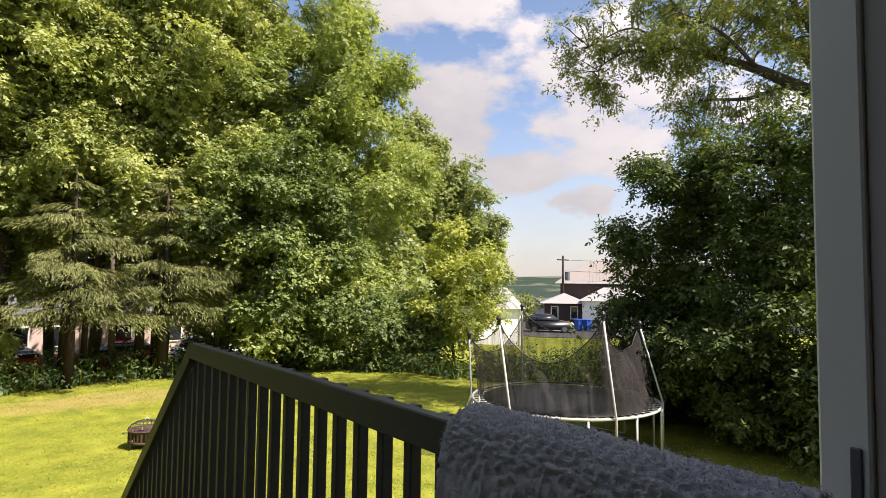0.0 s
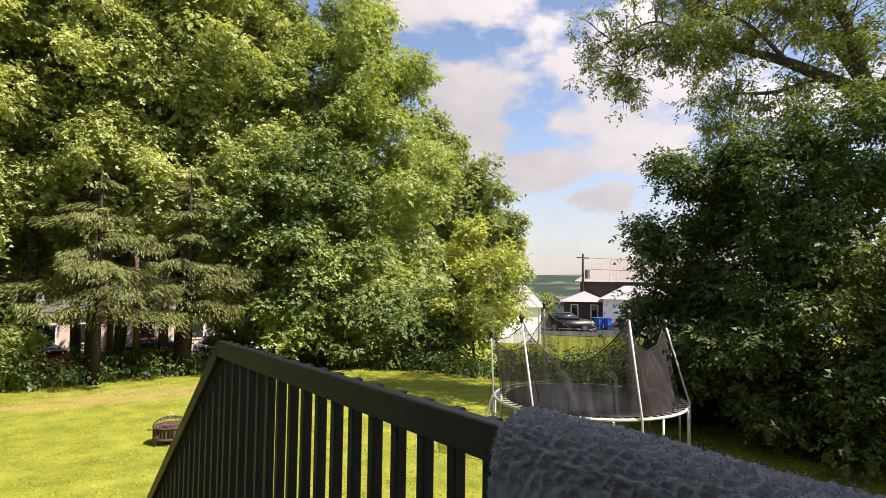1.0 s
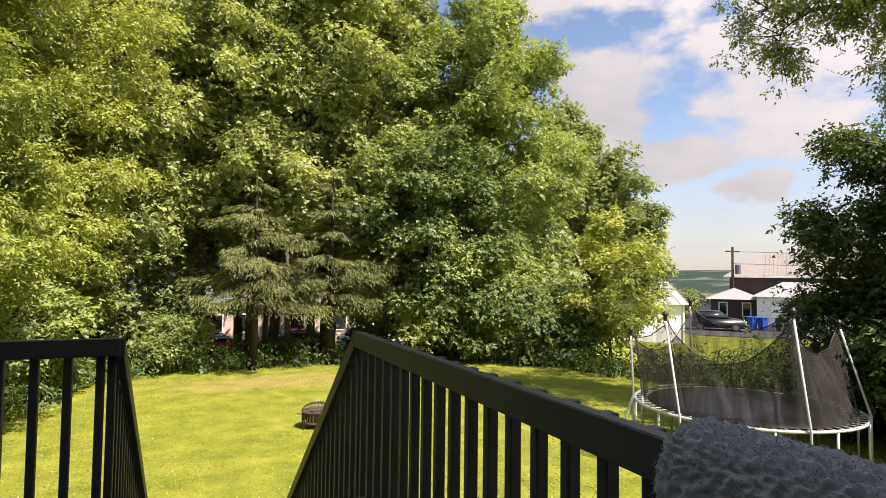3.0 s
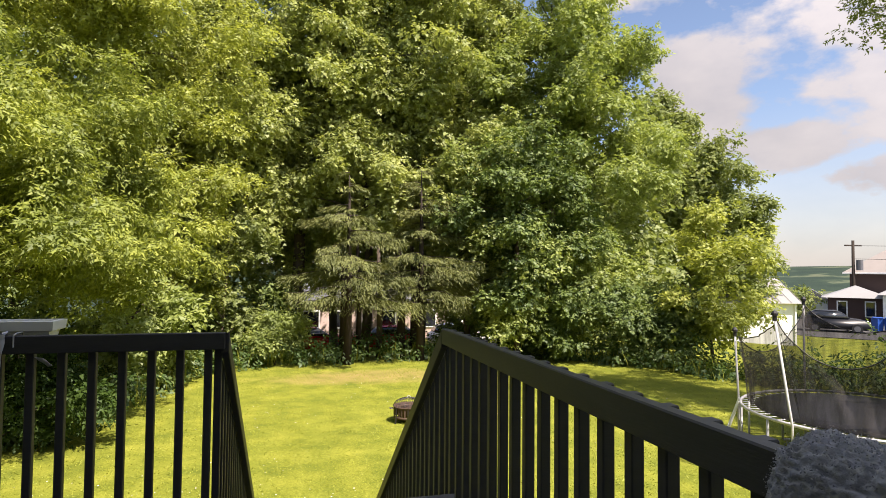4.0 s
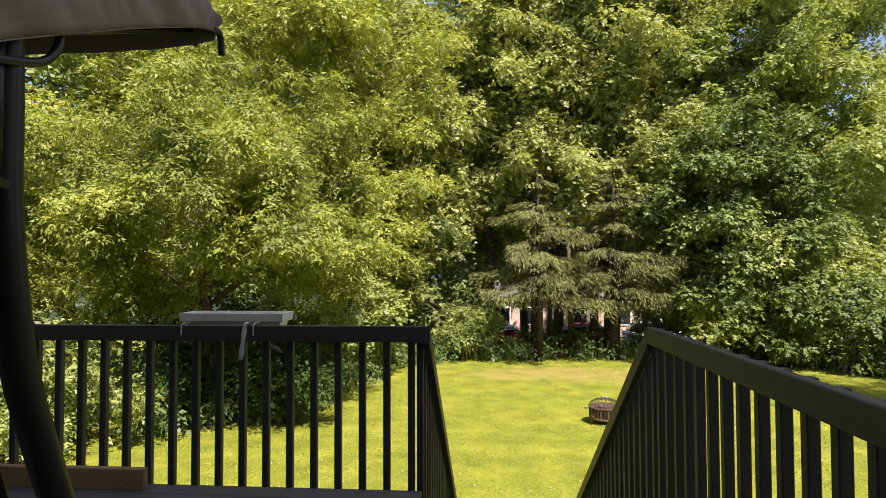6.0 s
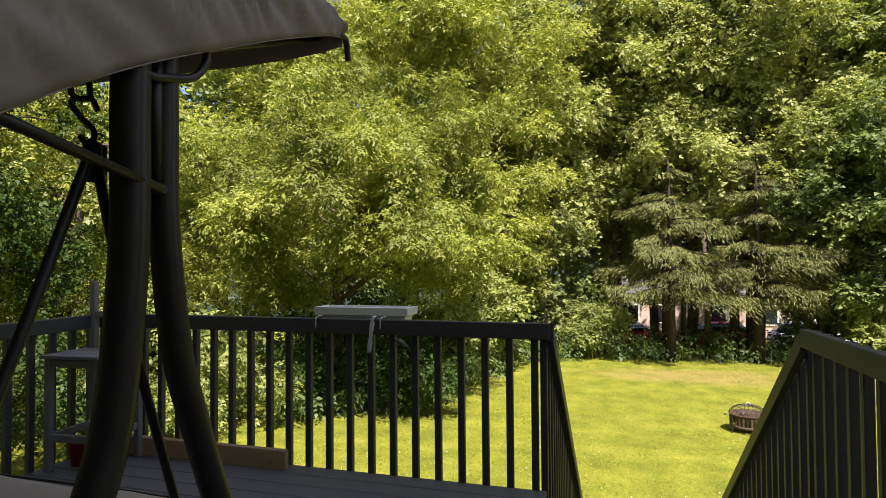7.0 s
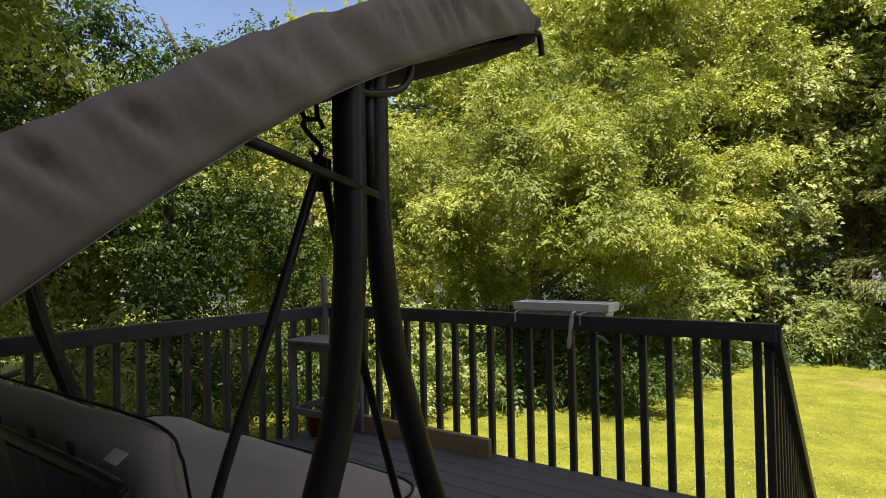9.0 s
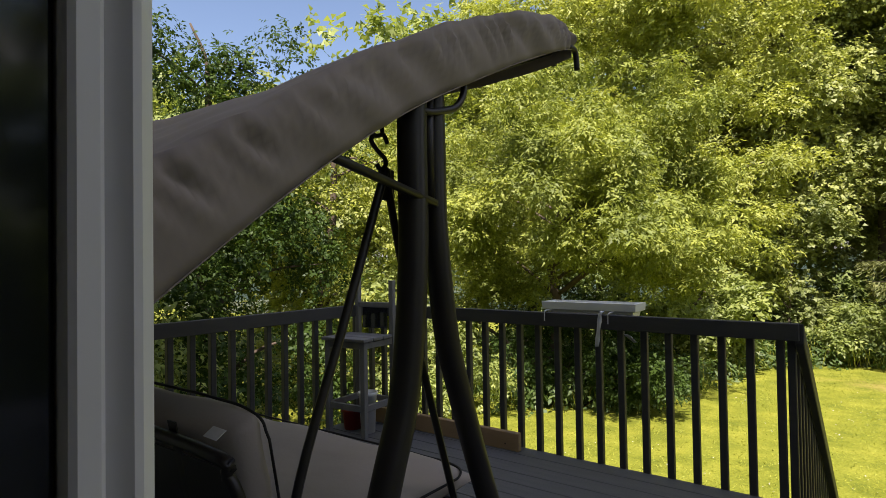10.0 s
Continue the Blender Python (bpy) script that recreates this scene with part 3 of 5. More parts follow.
def make_house():
    w = thing("wall_south", "house wall with an open glazed door onto the deck", "wall", kind="structure")
    for lo, hi in (((-7, WALL_B, LAWN - 0.4), (-1.5, WALL_F, 8.8)), ((DOOR_R + 0.06, WALL_B, LAWN - 0.4), (5.3, WALL_F, 8.8)), ((-1.5, WALL_B, DOOR_T + 0.06), (DOOR_R + 0.06, WALL_F, 8.8)), ((-1.5, WALL_B, LAWN - 0.4), (DOOR_R + 0.06, WALL_F, -0.06))):
        part("wall_panel", block(lo, hi), M["white_wall"], w)
    for i, (lo, hi) in enumerate((((-7, -8.2, LAWN - 0.4), (-6.8, WALL_B - 0.003, 8.8)), ((5.1, -8.2, LAWN - 0.4), (5.3, WALL_B - 0.003, 8.8)), ((-6.79, -8.2, LAWN - 0.4), (5.09, -8.0, 8.8)))):
        tagged(new("wall_" + ("west", "east", "north")[i], finish(block(lo, hi), "wall", M["white_wall"])), "plain house wall", "wall", kind="structure")
    tagged(new("floor", finish(block((-6.79, -7.99, -0.30), (5.09, WALL_B - 0.004, -0.03)), "floor", M["timber"])), "wooden floor of the dim room indoors", "floor", kind="structure")
    tagged(new("ceiling", finish(block((-6.79, -7.99, 2.4), (5.09, WALL_B - 0.004, 2.6)), "ceiling", M["room"])), "plain ceiling of the dim room", "ceiling", kind="structure")
    tagged(new("wall_inner", finish(block((-6.79, -3.2, -0.029), (5.09, -3.05, 2.399)), "wall", M["room"])), "plain inner wall of the dim room", "wall", kind="structure")
    tagged(new("roof", finish(block((-7.2, -8.4, 8.8), (5.5, 0.0, 9.0)), "roof", M["grey_plastic"])), "dark house roof", "roof", kind="structure")
    d = thing("door_1", "white-framed patio door, one leaf slid open", "door", kind="structure")
    part("jamb", block((DOOR_R, -0.039, -0.03), (DOOR_R + 0.06, WALL_F + 0.082, DOOR_T), 0.004), M["white"], d)
    part("inner_jamb", block((DOOR_R + 0.014, WALL_B, -0.03), (DOOR_R + 0.059, -0.040, DOOR_T), 0.003), M["room"], d)
    part("head", block((-1.5, WALL_B, DOOR_T + 0.001), (DOOR_R + 0.059, WALL_F + 0.011, DOOR_T + 0.06), 0.004), M["white"], d)
    part("sill", block((-1.5, WALL_B, -0.058), (DOOR_R + 0.059, WALL_F + 0.008, -0.031), 0.003), M["white"], d)
    part("latch_keeper", block((DOOR_R - 0.006, -0.028, 0.942), (DOOR_R + 0.001, -0.012, 1.042), 0.002), M["grey_plastic"], d)
    for x, y0, y1, e, k in ((DOOR_L, -0.0515, WALL_F + 0.0155, 0.007, "white"), (DOOR_L - 0.002, -0.063, -0.052, 0.002, "white"), (DOOR_L - 0.012, -0.091, -0.0635, 0.002, "glass_dark"), (DOOR_L - 0.004, -0.112, -0.0915, 0.002, "white")):
        part("stile", block((DOOR_L - 0.075, y0, -0.03), (x, y1, DOOR_T), e), M[k], d)
    part("far_jamb", block((-1.5, -0.112, -0.03), (-1.44, WALL_F + 0.012, DOOR_T), 0.003), M["white"], d)
    part("rail", block((-1.439, -0.1, -0.03), (DOOR_L - 0.076, -0.06, 0.06), 0.003), M["white"], d)
    part("pane", block((-1.439, -0.084, 0.061), (DOOR_L - 0.076, -0.078, DOOR_T)), M["glass"], d)


make_house()

# ---------------------------------------------------------------- trees
T = tree
T("maple_tree", "tall maple with dense mid-green leaves behind the spruces", (10.3, 22.6, -2.2), 15, 0.30, [(0.3, 0, 7.8, 5.0, 4.4, 7.8), (-1.5, -1.0, 3.5, 3.6, 3.6, 3.6), (1.4, 0, 11.0, 3.3, 3.0, 3.4), (0.3, 0, 13.3, 3.0, 3.0, 4.6)], 760, 128, 0.118, "leaf_maple", 11, 0.62, corners=3)
# leaf_sun crowns from here to the slender maples: brightened in place of sunlight
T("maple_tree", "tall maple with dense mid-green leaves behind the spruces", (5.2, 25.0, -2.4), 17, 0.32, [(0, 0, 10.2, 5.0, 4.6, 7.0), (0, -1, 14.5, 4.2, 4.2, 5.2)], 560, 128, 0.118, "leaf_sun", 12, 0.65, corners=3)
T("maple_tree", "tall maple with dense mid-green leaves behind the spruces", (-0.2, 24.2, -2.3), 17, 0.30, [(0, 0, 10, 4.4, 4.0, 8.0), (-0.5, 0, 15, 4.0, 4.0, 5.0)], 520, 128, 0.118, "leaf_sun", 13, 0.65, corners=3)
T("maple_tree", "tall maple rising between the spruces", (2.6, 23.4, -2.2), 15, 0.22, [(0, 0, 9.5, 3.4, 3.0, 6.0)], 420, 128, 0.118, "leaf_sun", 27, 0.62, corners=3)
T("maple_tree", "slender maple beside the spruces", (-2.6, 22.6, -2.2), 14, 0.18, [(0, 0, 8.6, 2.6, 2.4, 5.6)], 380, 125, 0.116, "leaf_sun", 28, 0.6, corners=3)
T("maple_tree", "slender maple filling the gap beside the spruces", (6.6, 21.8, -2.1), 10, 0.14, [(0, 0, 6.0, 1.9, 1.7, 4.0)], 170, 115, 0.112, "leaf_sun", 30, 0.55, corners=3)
# leaf colour darkened here in place of shade
T("maple_tree", "slim young maple at the edge of the lawn", (8.0, 20.2, -2.05), 8.5, 0.13, [(0, 0, 5.2, 2.4, 2.2, 4.6)], 200, 115, 0.112, "leaf_dark", 14, 0.55, corners=3)
T("linden_tree", "round dark-green tree standing farther off beside the garage", (21.8, 31.6, -2.9), 12, 0.3, [(0, 0, 7.6, 4.3, 4.2, 7.2)], 420, 110, 0.17, "leaf_far", 15, 0.62, corners=3)
T("linden_tree", "round dark-green tree standing farther off beside the garage", (24.9, 30.2, -2.9), 10, 0.28, [(0, 0, 6.0, 3.3, 3.5, 6.0)], 320, 110, 0.17, "leaf_far", 16, 0.62, corners=3)
T("young_tree", "small yellow-green tree in front of the white garage", (14.0, 17.2, -2.1), 5.0, 0.07, [(0, 0, 3.2, 1.9, 1.7, 2.2), (-1.4, 0.4, 2.0, 1.3, 1.3, 1.6)], 95, 80, 0.11, "leaf_yellow_lit", 17, 0.46, corners=3)
T("ash_leaved_maple", "sunlit yellow-green maple leaning over the lawn", (-6.4, 12.4, -2.0), 6.4, 0.15, [(0, 0, 5.2, 3.6, 3.0, 3.3), (1.2, -0.8, 4.1, 2.8, 2.2, 2.0), (2.4, 0.4, 4.9, 1.7, 2.1, 2.6), (-2.6, -1.2, 4.0, 2.4, 2.4, 2.7), (2.2, -2.4, 4.9, 1.2, 1.0, 0.9)], 600, 112, 0.105, "leaf_lime", 18, 0.38, slim=0.36, droop=0.45, corners=3)
# these two take brighter leaves than the first, in place of sunlight
T("ash_leaved_maple", "tall yellow-green maple at the edge of the lawn", (-5.0, 18.6, -2.05), 14, 0.22, [(0, 0, 8.2, 3.4, 3.0, 6.4), (-1.4, 0, 12.5, 3.0, 3.0, 3.6)], 540, 115, 0.125, "leaf_yellow_lit", 19, 0.55, slim=0.45, corners=3)
T("ash_leaved_maple", "tall yellow-green maple behind the lawn's corner", (-10.5, 18.5, -2.1), 13, 0.22, [(0, 0, 7.2, 3.8, 3.4, 6.2)], 440, 95, 0.13, "leaf_yellow_lit", 20, 0.62, slim=0.55, corners=3)
# leaf colour darkened for the shade this first maple stands in
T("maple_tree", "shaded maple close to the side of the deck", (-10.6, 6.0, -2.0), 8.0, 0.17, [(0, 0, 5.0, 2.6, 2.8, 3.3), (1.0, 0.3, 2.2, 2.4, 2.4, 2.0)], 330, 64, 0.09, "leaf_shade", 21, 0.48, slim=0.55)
T("maple_tree", "shaded maple close to the side of the deck", (-11.2, 1.8, -2.0), 11.0, 0.2, [(0, 0, 5.8, 3.4, 3.0, 3.6), (0.6, 0.5, 3.0, 2.8, 2.6, 2.8)], 340, 64, 0.11, "leaf_maple", 22, 0.5, slim=0.5)
# leaf colour brightened in place of sun on this crown
T("maple_tree", "maple with bright leaves beyond the swing", (-11.5, 10.0, -2.0), 8.5, 0.18, [(0, 0, 5.2, 2.8, 2.8, 3.2), (0, 0, 2.2, 2.6, 2.4, 2.0)], 280, 64, 0.10, "leaf_yellow_lit", 23, 0.52, slim=0.5)
for i, (x, y, h, w) in enumerate(((14, 27, 9, 3.6), (9, 31, 15, 4.6), (2, 31.5, 15, 4.6), (-5, 30, 16, 4.8), (-11, 27, 15, 4.6), (-16, 21, 13, 4.4), (-17.5, 14.5, 8.6, 4.0), (-18, 8, 8.0, 3.8), (-17, 1.5, 12, 3.6))):
    T("maple_tree", "leafy tree standing in the woods behind the garden", (x, y, ground_z(x, y)), h, 0.26, [(0, 0, h * 0.66, w, w, h * 0.42)], 240, 42, 0.28, "leaf_maple" if i % 3 else "leaf_far", 60 + i, 1.1, group="woods", corners=3)
spruce("drooping olive-green spruce at the far edge of the lawn", (1.7, 20.1, -2.05), 6.6, 3.3, 31)
spruce("drooping olive-green spruce at the far edge of the lawn", (4.3, 20.3, -2.05), 6.9, 3.5, 34)


T("sapling", "grey-green sapling between the taller trees", (-2.4, 20.6, -2.0), 5.0, 0.05, [(0, 0, 2.6, 1.5, 1.3, 2.4), (-1.8, 0.2, 1.5, 1.5, 1.2, 1.5)], 110, 70, 0.11, "leaf_far", 25, 0.45, corners=3)
T("sapling", "leafy sapling at the corner of the lawn", (-4.6, 16.9, -2.0), 4.0, 0.05, [(0, 0, 2.0, 1.6, 1.4, 2.0)], 90, 70, 0.12, "leaf_maple", 26, 0.45, corners=3)


def trunk_only():
    """Bare lower stems of the trees behind the spruces."""
    for x, y, r, k in ((1.6, 20.8, 0.16, "bark_dark"), (2.15, 21.0, 0.10, "bark_dark"), (2.95, 21.3, 0.12, "bark"), (3.75, 21.2, 0.17, "bark_dark"), (4.25, 21.4, 0.14, "bark_dark")):
        t = thing("tree_trunk", ("pale" if k == "bark" else "dark") + " bare tree trunk among the spruces", "trunk", "trunks", at=(x, y, LAWN))
        part("stem", bar([(0, 0, -0.3), (0.05, 0, 2.4), (-0.05, 0.1, 4.2)], [r, r * 0.85, r * 0.5], 9), M[k], t, smooth=True)


trunk_only()


def shrub(label, at, lobes, clumps, per, leaf, material, seed, clump_r=0.35, slim=0.55):
    T("shrub", label, at, max(l[2] for l in lobes), 0.04, lobes, clumps, per, leaf, material, seed, clump_r, "bark_dark", slim=slim, limbs=14, category="shrub", corners=3)


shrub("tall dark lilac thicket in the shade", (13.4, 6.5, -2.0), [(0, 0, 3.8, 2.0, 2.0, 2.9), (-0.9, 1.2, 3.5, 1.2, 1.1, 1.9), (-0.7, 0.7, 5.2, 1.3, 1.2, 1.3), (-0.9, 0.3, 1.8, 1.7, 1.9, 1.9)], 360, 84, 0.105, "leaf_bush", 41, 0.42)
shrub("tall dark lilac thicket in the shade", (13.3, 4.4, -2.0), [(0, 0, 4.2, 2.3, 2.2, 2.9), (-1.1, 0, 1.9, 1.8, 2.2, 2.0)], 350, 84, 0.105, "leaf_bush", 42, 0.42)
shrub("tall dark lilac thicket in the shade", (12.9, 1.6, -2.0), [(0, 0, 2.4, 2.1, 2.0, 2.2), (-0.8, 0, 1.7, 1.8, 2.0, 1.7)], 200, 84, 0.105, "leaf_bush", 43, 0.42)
# out of view, added to shade the near lawn
T("maple_tree", "unseen maple added past the house corner for its shade", (10.4, -3.8, -2.0), 8.5, 0.2, [(0, 0, 5.8, 2.6, 2.8, 3.4), (0.6, 2.2, 4.2, 2.0, 2.0, 2.8)], 150, 40, 0.22, "leaf_maple", 33, 0.8, corners=3)
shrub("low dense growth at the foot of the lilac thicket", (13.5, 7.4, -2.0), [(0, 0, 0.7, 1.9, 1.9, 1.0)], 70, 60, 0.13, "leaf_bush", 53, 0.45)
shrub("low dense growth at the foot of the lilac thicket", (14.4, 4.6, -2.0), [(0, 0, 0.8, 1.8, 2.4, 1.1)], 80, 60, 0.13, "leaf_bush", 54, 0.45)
# both leafy green shrubs take darkened leaves in place of shade
shrub("leafy green shrub at the foot of the trees", (9.6, 19.8, -2.0), [(0, 0, 1.5, 1.9, 1.5, 1.7)], 90, 80, 0.13, "leaf_dark", 44, 0.45)
shrub("small leafy shrub before the spruces", (-0.7, 20.6, -2.0), [(0, 0, 0.9, 0.8, 0.7, 1.0)], 50, 60, 0.12, "leaf_maple", 52, 0.36)
shrub("leafy green shrub at the foot of the trees", (12.2, 18.2, -2.0), [(0, 0, 1.3, 1.8, 1.5, 1.5)], 80, 80, 0.13, "leaf_dark", 45, 0.45)
shrub("dark undergrowth behind the first trees", (-1.6, 23.2, -2.2), [(0, 0, 1.3, 1.8, 1.3, 1.6)], 70, 40, 0.17, "leaf_dark", 46, 0.5)
shrub("dark undergrowth behind the first trees", (-4.4, 22.6, -2.2), [(0, 0, 1.6, 2.2, 1.3, 1.9)], 80, 40, 0.17, "leaf_dark", 47, 0.5)
shrub("dark undergrowth behind the first trees", (-8.2, 17.4, -2.0), [(0, 0, 1.6, 2.2, 1.6, 1.9)], 80, 40, 0.16, "leaf_dark", 48, 0.5)
# next three: pale, dark, pale leaf colours in place of sun and shade
shrub("dark undergrowth behind the first trees", (-9.0, 10.2, -2.0), [(0, 0, 1.3, 1.9, 1.4, 1.6)], 80, 40, 0.14, "leaf_maple", 49, 0.45)
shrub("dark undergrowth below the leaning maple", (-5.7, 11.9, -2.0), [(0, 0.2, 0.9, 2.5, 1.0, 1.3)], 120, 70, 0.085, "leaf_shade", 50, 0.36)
shrub("dark undergrowth below the leaning maple", (-8.2, 9.4, -2.0), [(0, 0, 0.9, 2.0, 1.0, 1.2)], 80, 60, 0.085, "leaf_maple", 51, 0.36)
# placed to shade the trees beyond; leaf colour brightened as if sunlit
T("maple_tree", "maple beside the house, its crown reaching over the swing", (-8.4, 0.9, -2.0), 7.5, 0.2, [(0, 0, 7.6, 3.0, 2.8, 2.2), (0.9, 1.0, 6.6, 2.0, 2.0, 1.5)], 130, 84, 0.095, "leaf_yellow_lit", 29, 0.5, slim=0.45)

# ---------------------------------------------------------------- big overhanging tree


def big_tree():
    """An old wide-limbed tree behind the thicket, thinly leaved against the sky."""
    rng = np.random.default_rng(77)
    t = thing("old_ash_tree", "old tree with wide crooked limbs and thin leaves over the thicket", "tree", at=(15.14, 4.37, -2.66))
    t.matrix_basis = t.matrix_basis @ Matrix.Diagonal((1.2, 1.2, 1.2, 1))
    part("trunk", bar(curve([(0.2, -0.65, 0.2), (0.2, -0.65, 3), (0.17, -0.52, 5.4), (0.08, -0.2, 6.36), (-0.04, 0.19, 6.94)], 4), [0.36 - 0.011 * i for i in range(17)], 10), M["bark"], t, smooth=True)
    lines = [
        ([(-0.02, 0.1, 6.8), (-0.24, 0.78, 7.3), (-0.47, 1.34, 7.71), (-0.76, 1.98, 8.07), (-1.27, 2.92, 8.44), (-1.75, 3.7, 8.5)], 0.15),
        ([(-0.04, 0.15, 6.85), (-0.05, 0.3, 7.6), (-0.13, 0.45, 8.33), (-0.23, 0.75, 8.97), (-0.3, 1.0, 10.4)], 0.15),
        ([(-0.86, 2.15, 8.15), (-1.1, 2.6, 9.0), (-1.29, 2.96, 9.8)], 0.085),
        ([(-0.3, 0.85, 7.3), (-0.62, 1.54, 7.14), (-1.0, 2.18, 7.18), (-1.3, 2.56, 7.0)], 0.055),
        ([(-1.75, 3.7, 8.5), (-2.1, 4.1, 8.1), (-2.0, 4.05, 7.1)], 0.024),
        ([(-1.27, 2.92, 8.44), (-1.7, 3.5, 9.0), (-2.2, 4.3, 8.7)], 0.04),
        ([(-0.47, 1.34, 7.71), (-1.3, 1.7, 8.4), (-2.0, 2.2, 8.8)], 0.05),
        ([(-0.02, 0.1, 6.7), (0.5, -0.9, 8.2), (0.9, -2.2, 9.6)], 0.15),
        ([(-0.02, 0.1, 6.9), (0.8, 1.2, 8.6), (1.5, 3.2, 10.6), (1.9, 4.4, 12.2)], 0.14),
    ]
    cen, wood = [], []
    for pts, r in lines:
        c = curve(pts, 6)
        part("limb", bar(c, [r * (1 - 0.8 * i / (len(c) - 1)) for i in range(len(c))], 7), M["bark"], t, smooth=True)
        wood += c[2:]
        for i in range(4, len(c)):
            for j in range(2):
                cen.append(np.array(c[i]) + rng.normal(0, 0.30, 3))
    # the clumps near height 11 are unseen, added to dapple the lawn with shade
    for tip, n, s in (((-1.81, 3.76, 8.87), 40, 0.45), ((-1.5, 3.3, 9.4), 40, 0.55), ((-2.2, 4.3, 8.6), 22, 0.32), ((-2.42, 4.58, 8.4), 7, 0.14), ((-2.0, 4.03, 7.25), 12, 0.17), ((-2.05, 4.1, 7.75), 12, 0.2), ((-1.24, 2.88, 8.0), 22, 0.30), ((-1.0, 2.6, 9.3), 36, 0.55), ((-0.5, 1.6, 9.3), 36, 0.65), ((-1.1, 2.55, 6.9), 20, 0.30), ((-0.6, 1.6, 6.75), 20, 0.36), ((-0.3, 0.8, 6.5), 20, 0.36), ((-0.1, 0.4, 9.0), 26, 0.6), ((0.2, -0.6, 8.2), 30, 0.6), ((0.3, -1.2, 7.0), 26, 0.5), ((-0.6, 1.6, 11.0), 60, 0.9), ((0, 0, 11.8), 80, 1.2), ((0.8, -1.8, 10.0), 60, 1.1), ((1.7, 3.6, 11.4), 60, 0.8), ((-0.6, 1.6, 6.1), 30, 0.42), ((-1.2, 2.4, 6.2), 26, 0.38), ((0, 0.3, 5.9), 30, 0.45), ((-1.6, 3.2, 8.6), 40, 0.4), ((-0.2, 1.0, 7.9), 26, 0.4), ((0.0, -0.4, 7.6), 34, 0.5), ((-0.1, 0.9, 8.7), 44, 0.5), ((-0.5, 1.7, 8.8), 44, 0.5), ((-1.4, 2.2, 8.2), 26, 0.35), ((0.1, -0.2, 8.7), 36, 0.5), ((0.4, 3.2, 11.2), 80, 0.8), ((-0.6, 2.6, 11.6), 80, 0.8), ((-1.4, 3.0, 11.0), 70, 0.7), ((-2.0, 1.6, 11.0), 70, 0.7)):
        cen += list(np.array(tip) + rng.normal(0, 1, (n, 3)) * s)
    cen = np.array(cen)
    cen = cen[np.array([noise.noise(Vector(c) * 1.6) > -0.16 for c in cen])]
    bm = bmesh.new()
    grown = np.array([tuple(p) for p in wood])
    for c in cen[::2]:
        a = Vector(c)
        b = Vector(grown[np.argmin(((grown - c) ** 2).sum(1) + 0.5 * np.maximum(0, grown[:, 2] - c[2]))])
        b = a.lerp(b, min(1.0, 0.9 / max((a - b).length, 0.01)))
        sway = Vector(rng.normal(0, 0.07, 3)) + Vector((0, 0, 0.10))
        tube(bm, curve([b, b.lerp(a, 0.5) + sway, a], 3), [0.015, 0.013, 0.011, 0.009, 0.007, 0.005, 0.003], 4, False)
    tagged(part("twigs", bm, M["bark"], t, smooth=True), kind="stuff")
    v = foliage(rng, cen, 0.15 + 0.13 * rng.random(len(cen)), 70, 0.082, 0.45, 0.75, 0.46, 3)
    ob = new("crown", quads_mesh("crown", v, M["leaf_ash"], 3))
    ob.parent = t


big_tree()

# ---------------------------------------------------------------- undergrowth and grass


def weeds():
    """Tall weeds and saplings along the edge of the lawn."""
    rng = np.random.default_rng(90)
    edge = [(-12, 8.8), (-8.2, 9.4), (-5.5, 11.4), (-3.9, 14.6), (-2.6, 19.3), (0.5, 20.2), (5.0, 20.3), (9.6, 19.9), (12.2, 15.2), (13.6, 13.2), (16.5, 12.0), (20, 13)]
    cen = []
    for (x0, y0), (x1, y1) in zip(edge, edge[1:]):
        L = math.hypot(x1 - x0, y1 - y0)
        for i in range(int(L * 13)):
            f = rng.random()
            nx, ny = -(y1 - y0) / L, (x1 - x0) / L
            off = abs(rng.normal(0.1, 0.85))
            cen.append((x0 + (x1 - x0) * f + nx * off, y0 + (y1 - y0) * f + ny * off, LAWN + 0.1 + rng.random() * (0.35 + 0.45 * min(off, 1.6)) * (0.55 if 0.5 < x0 < 6 else 1.0)))
    cen = np.array(cen)
    v = foliage(rng, cen, 0.28 + 0.16 * rng.random(len(cen)), 52, 0.15, 0.25, 0.9, 0.5)
    tagged(new("weeds", quads_mesh("weeds", v, M["weed"])), "tall leafy weeds and saplings along the lawn's edge", "weeds", kind="stuff")
    # thin upright stalks
    n = 1500
    k = rng.integers(0, len(cen), n)
    base = cen[k] + rng.normal(0, 0.25, (n, 3)) * np.array([1, 1, 0])
    base[:, 2] = LAWN
    along = unit(np.array([0, 0, 1.0]) + rng.normal(0, 0.18, (n, 3)))
    ln = 0.35 + 0.5 * rng.random(n)
    v = blades(rng, base, along, unit(rng.normal(size=(n, 3))), ln, ln * 0.035)
    tagged(new("tall_grass", quads_mesh("tall_grass", v, M["blade"])), "tall pale grass stalks among the weeds", "grass", kind="stuff")


weeds()


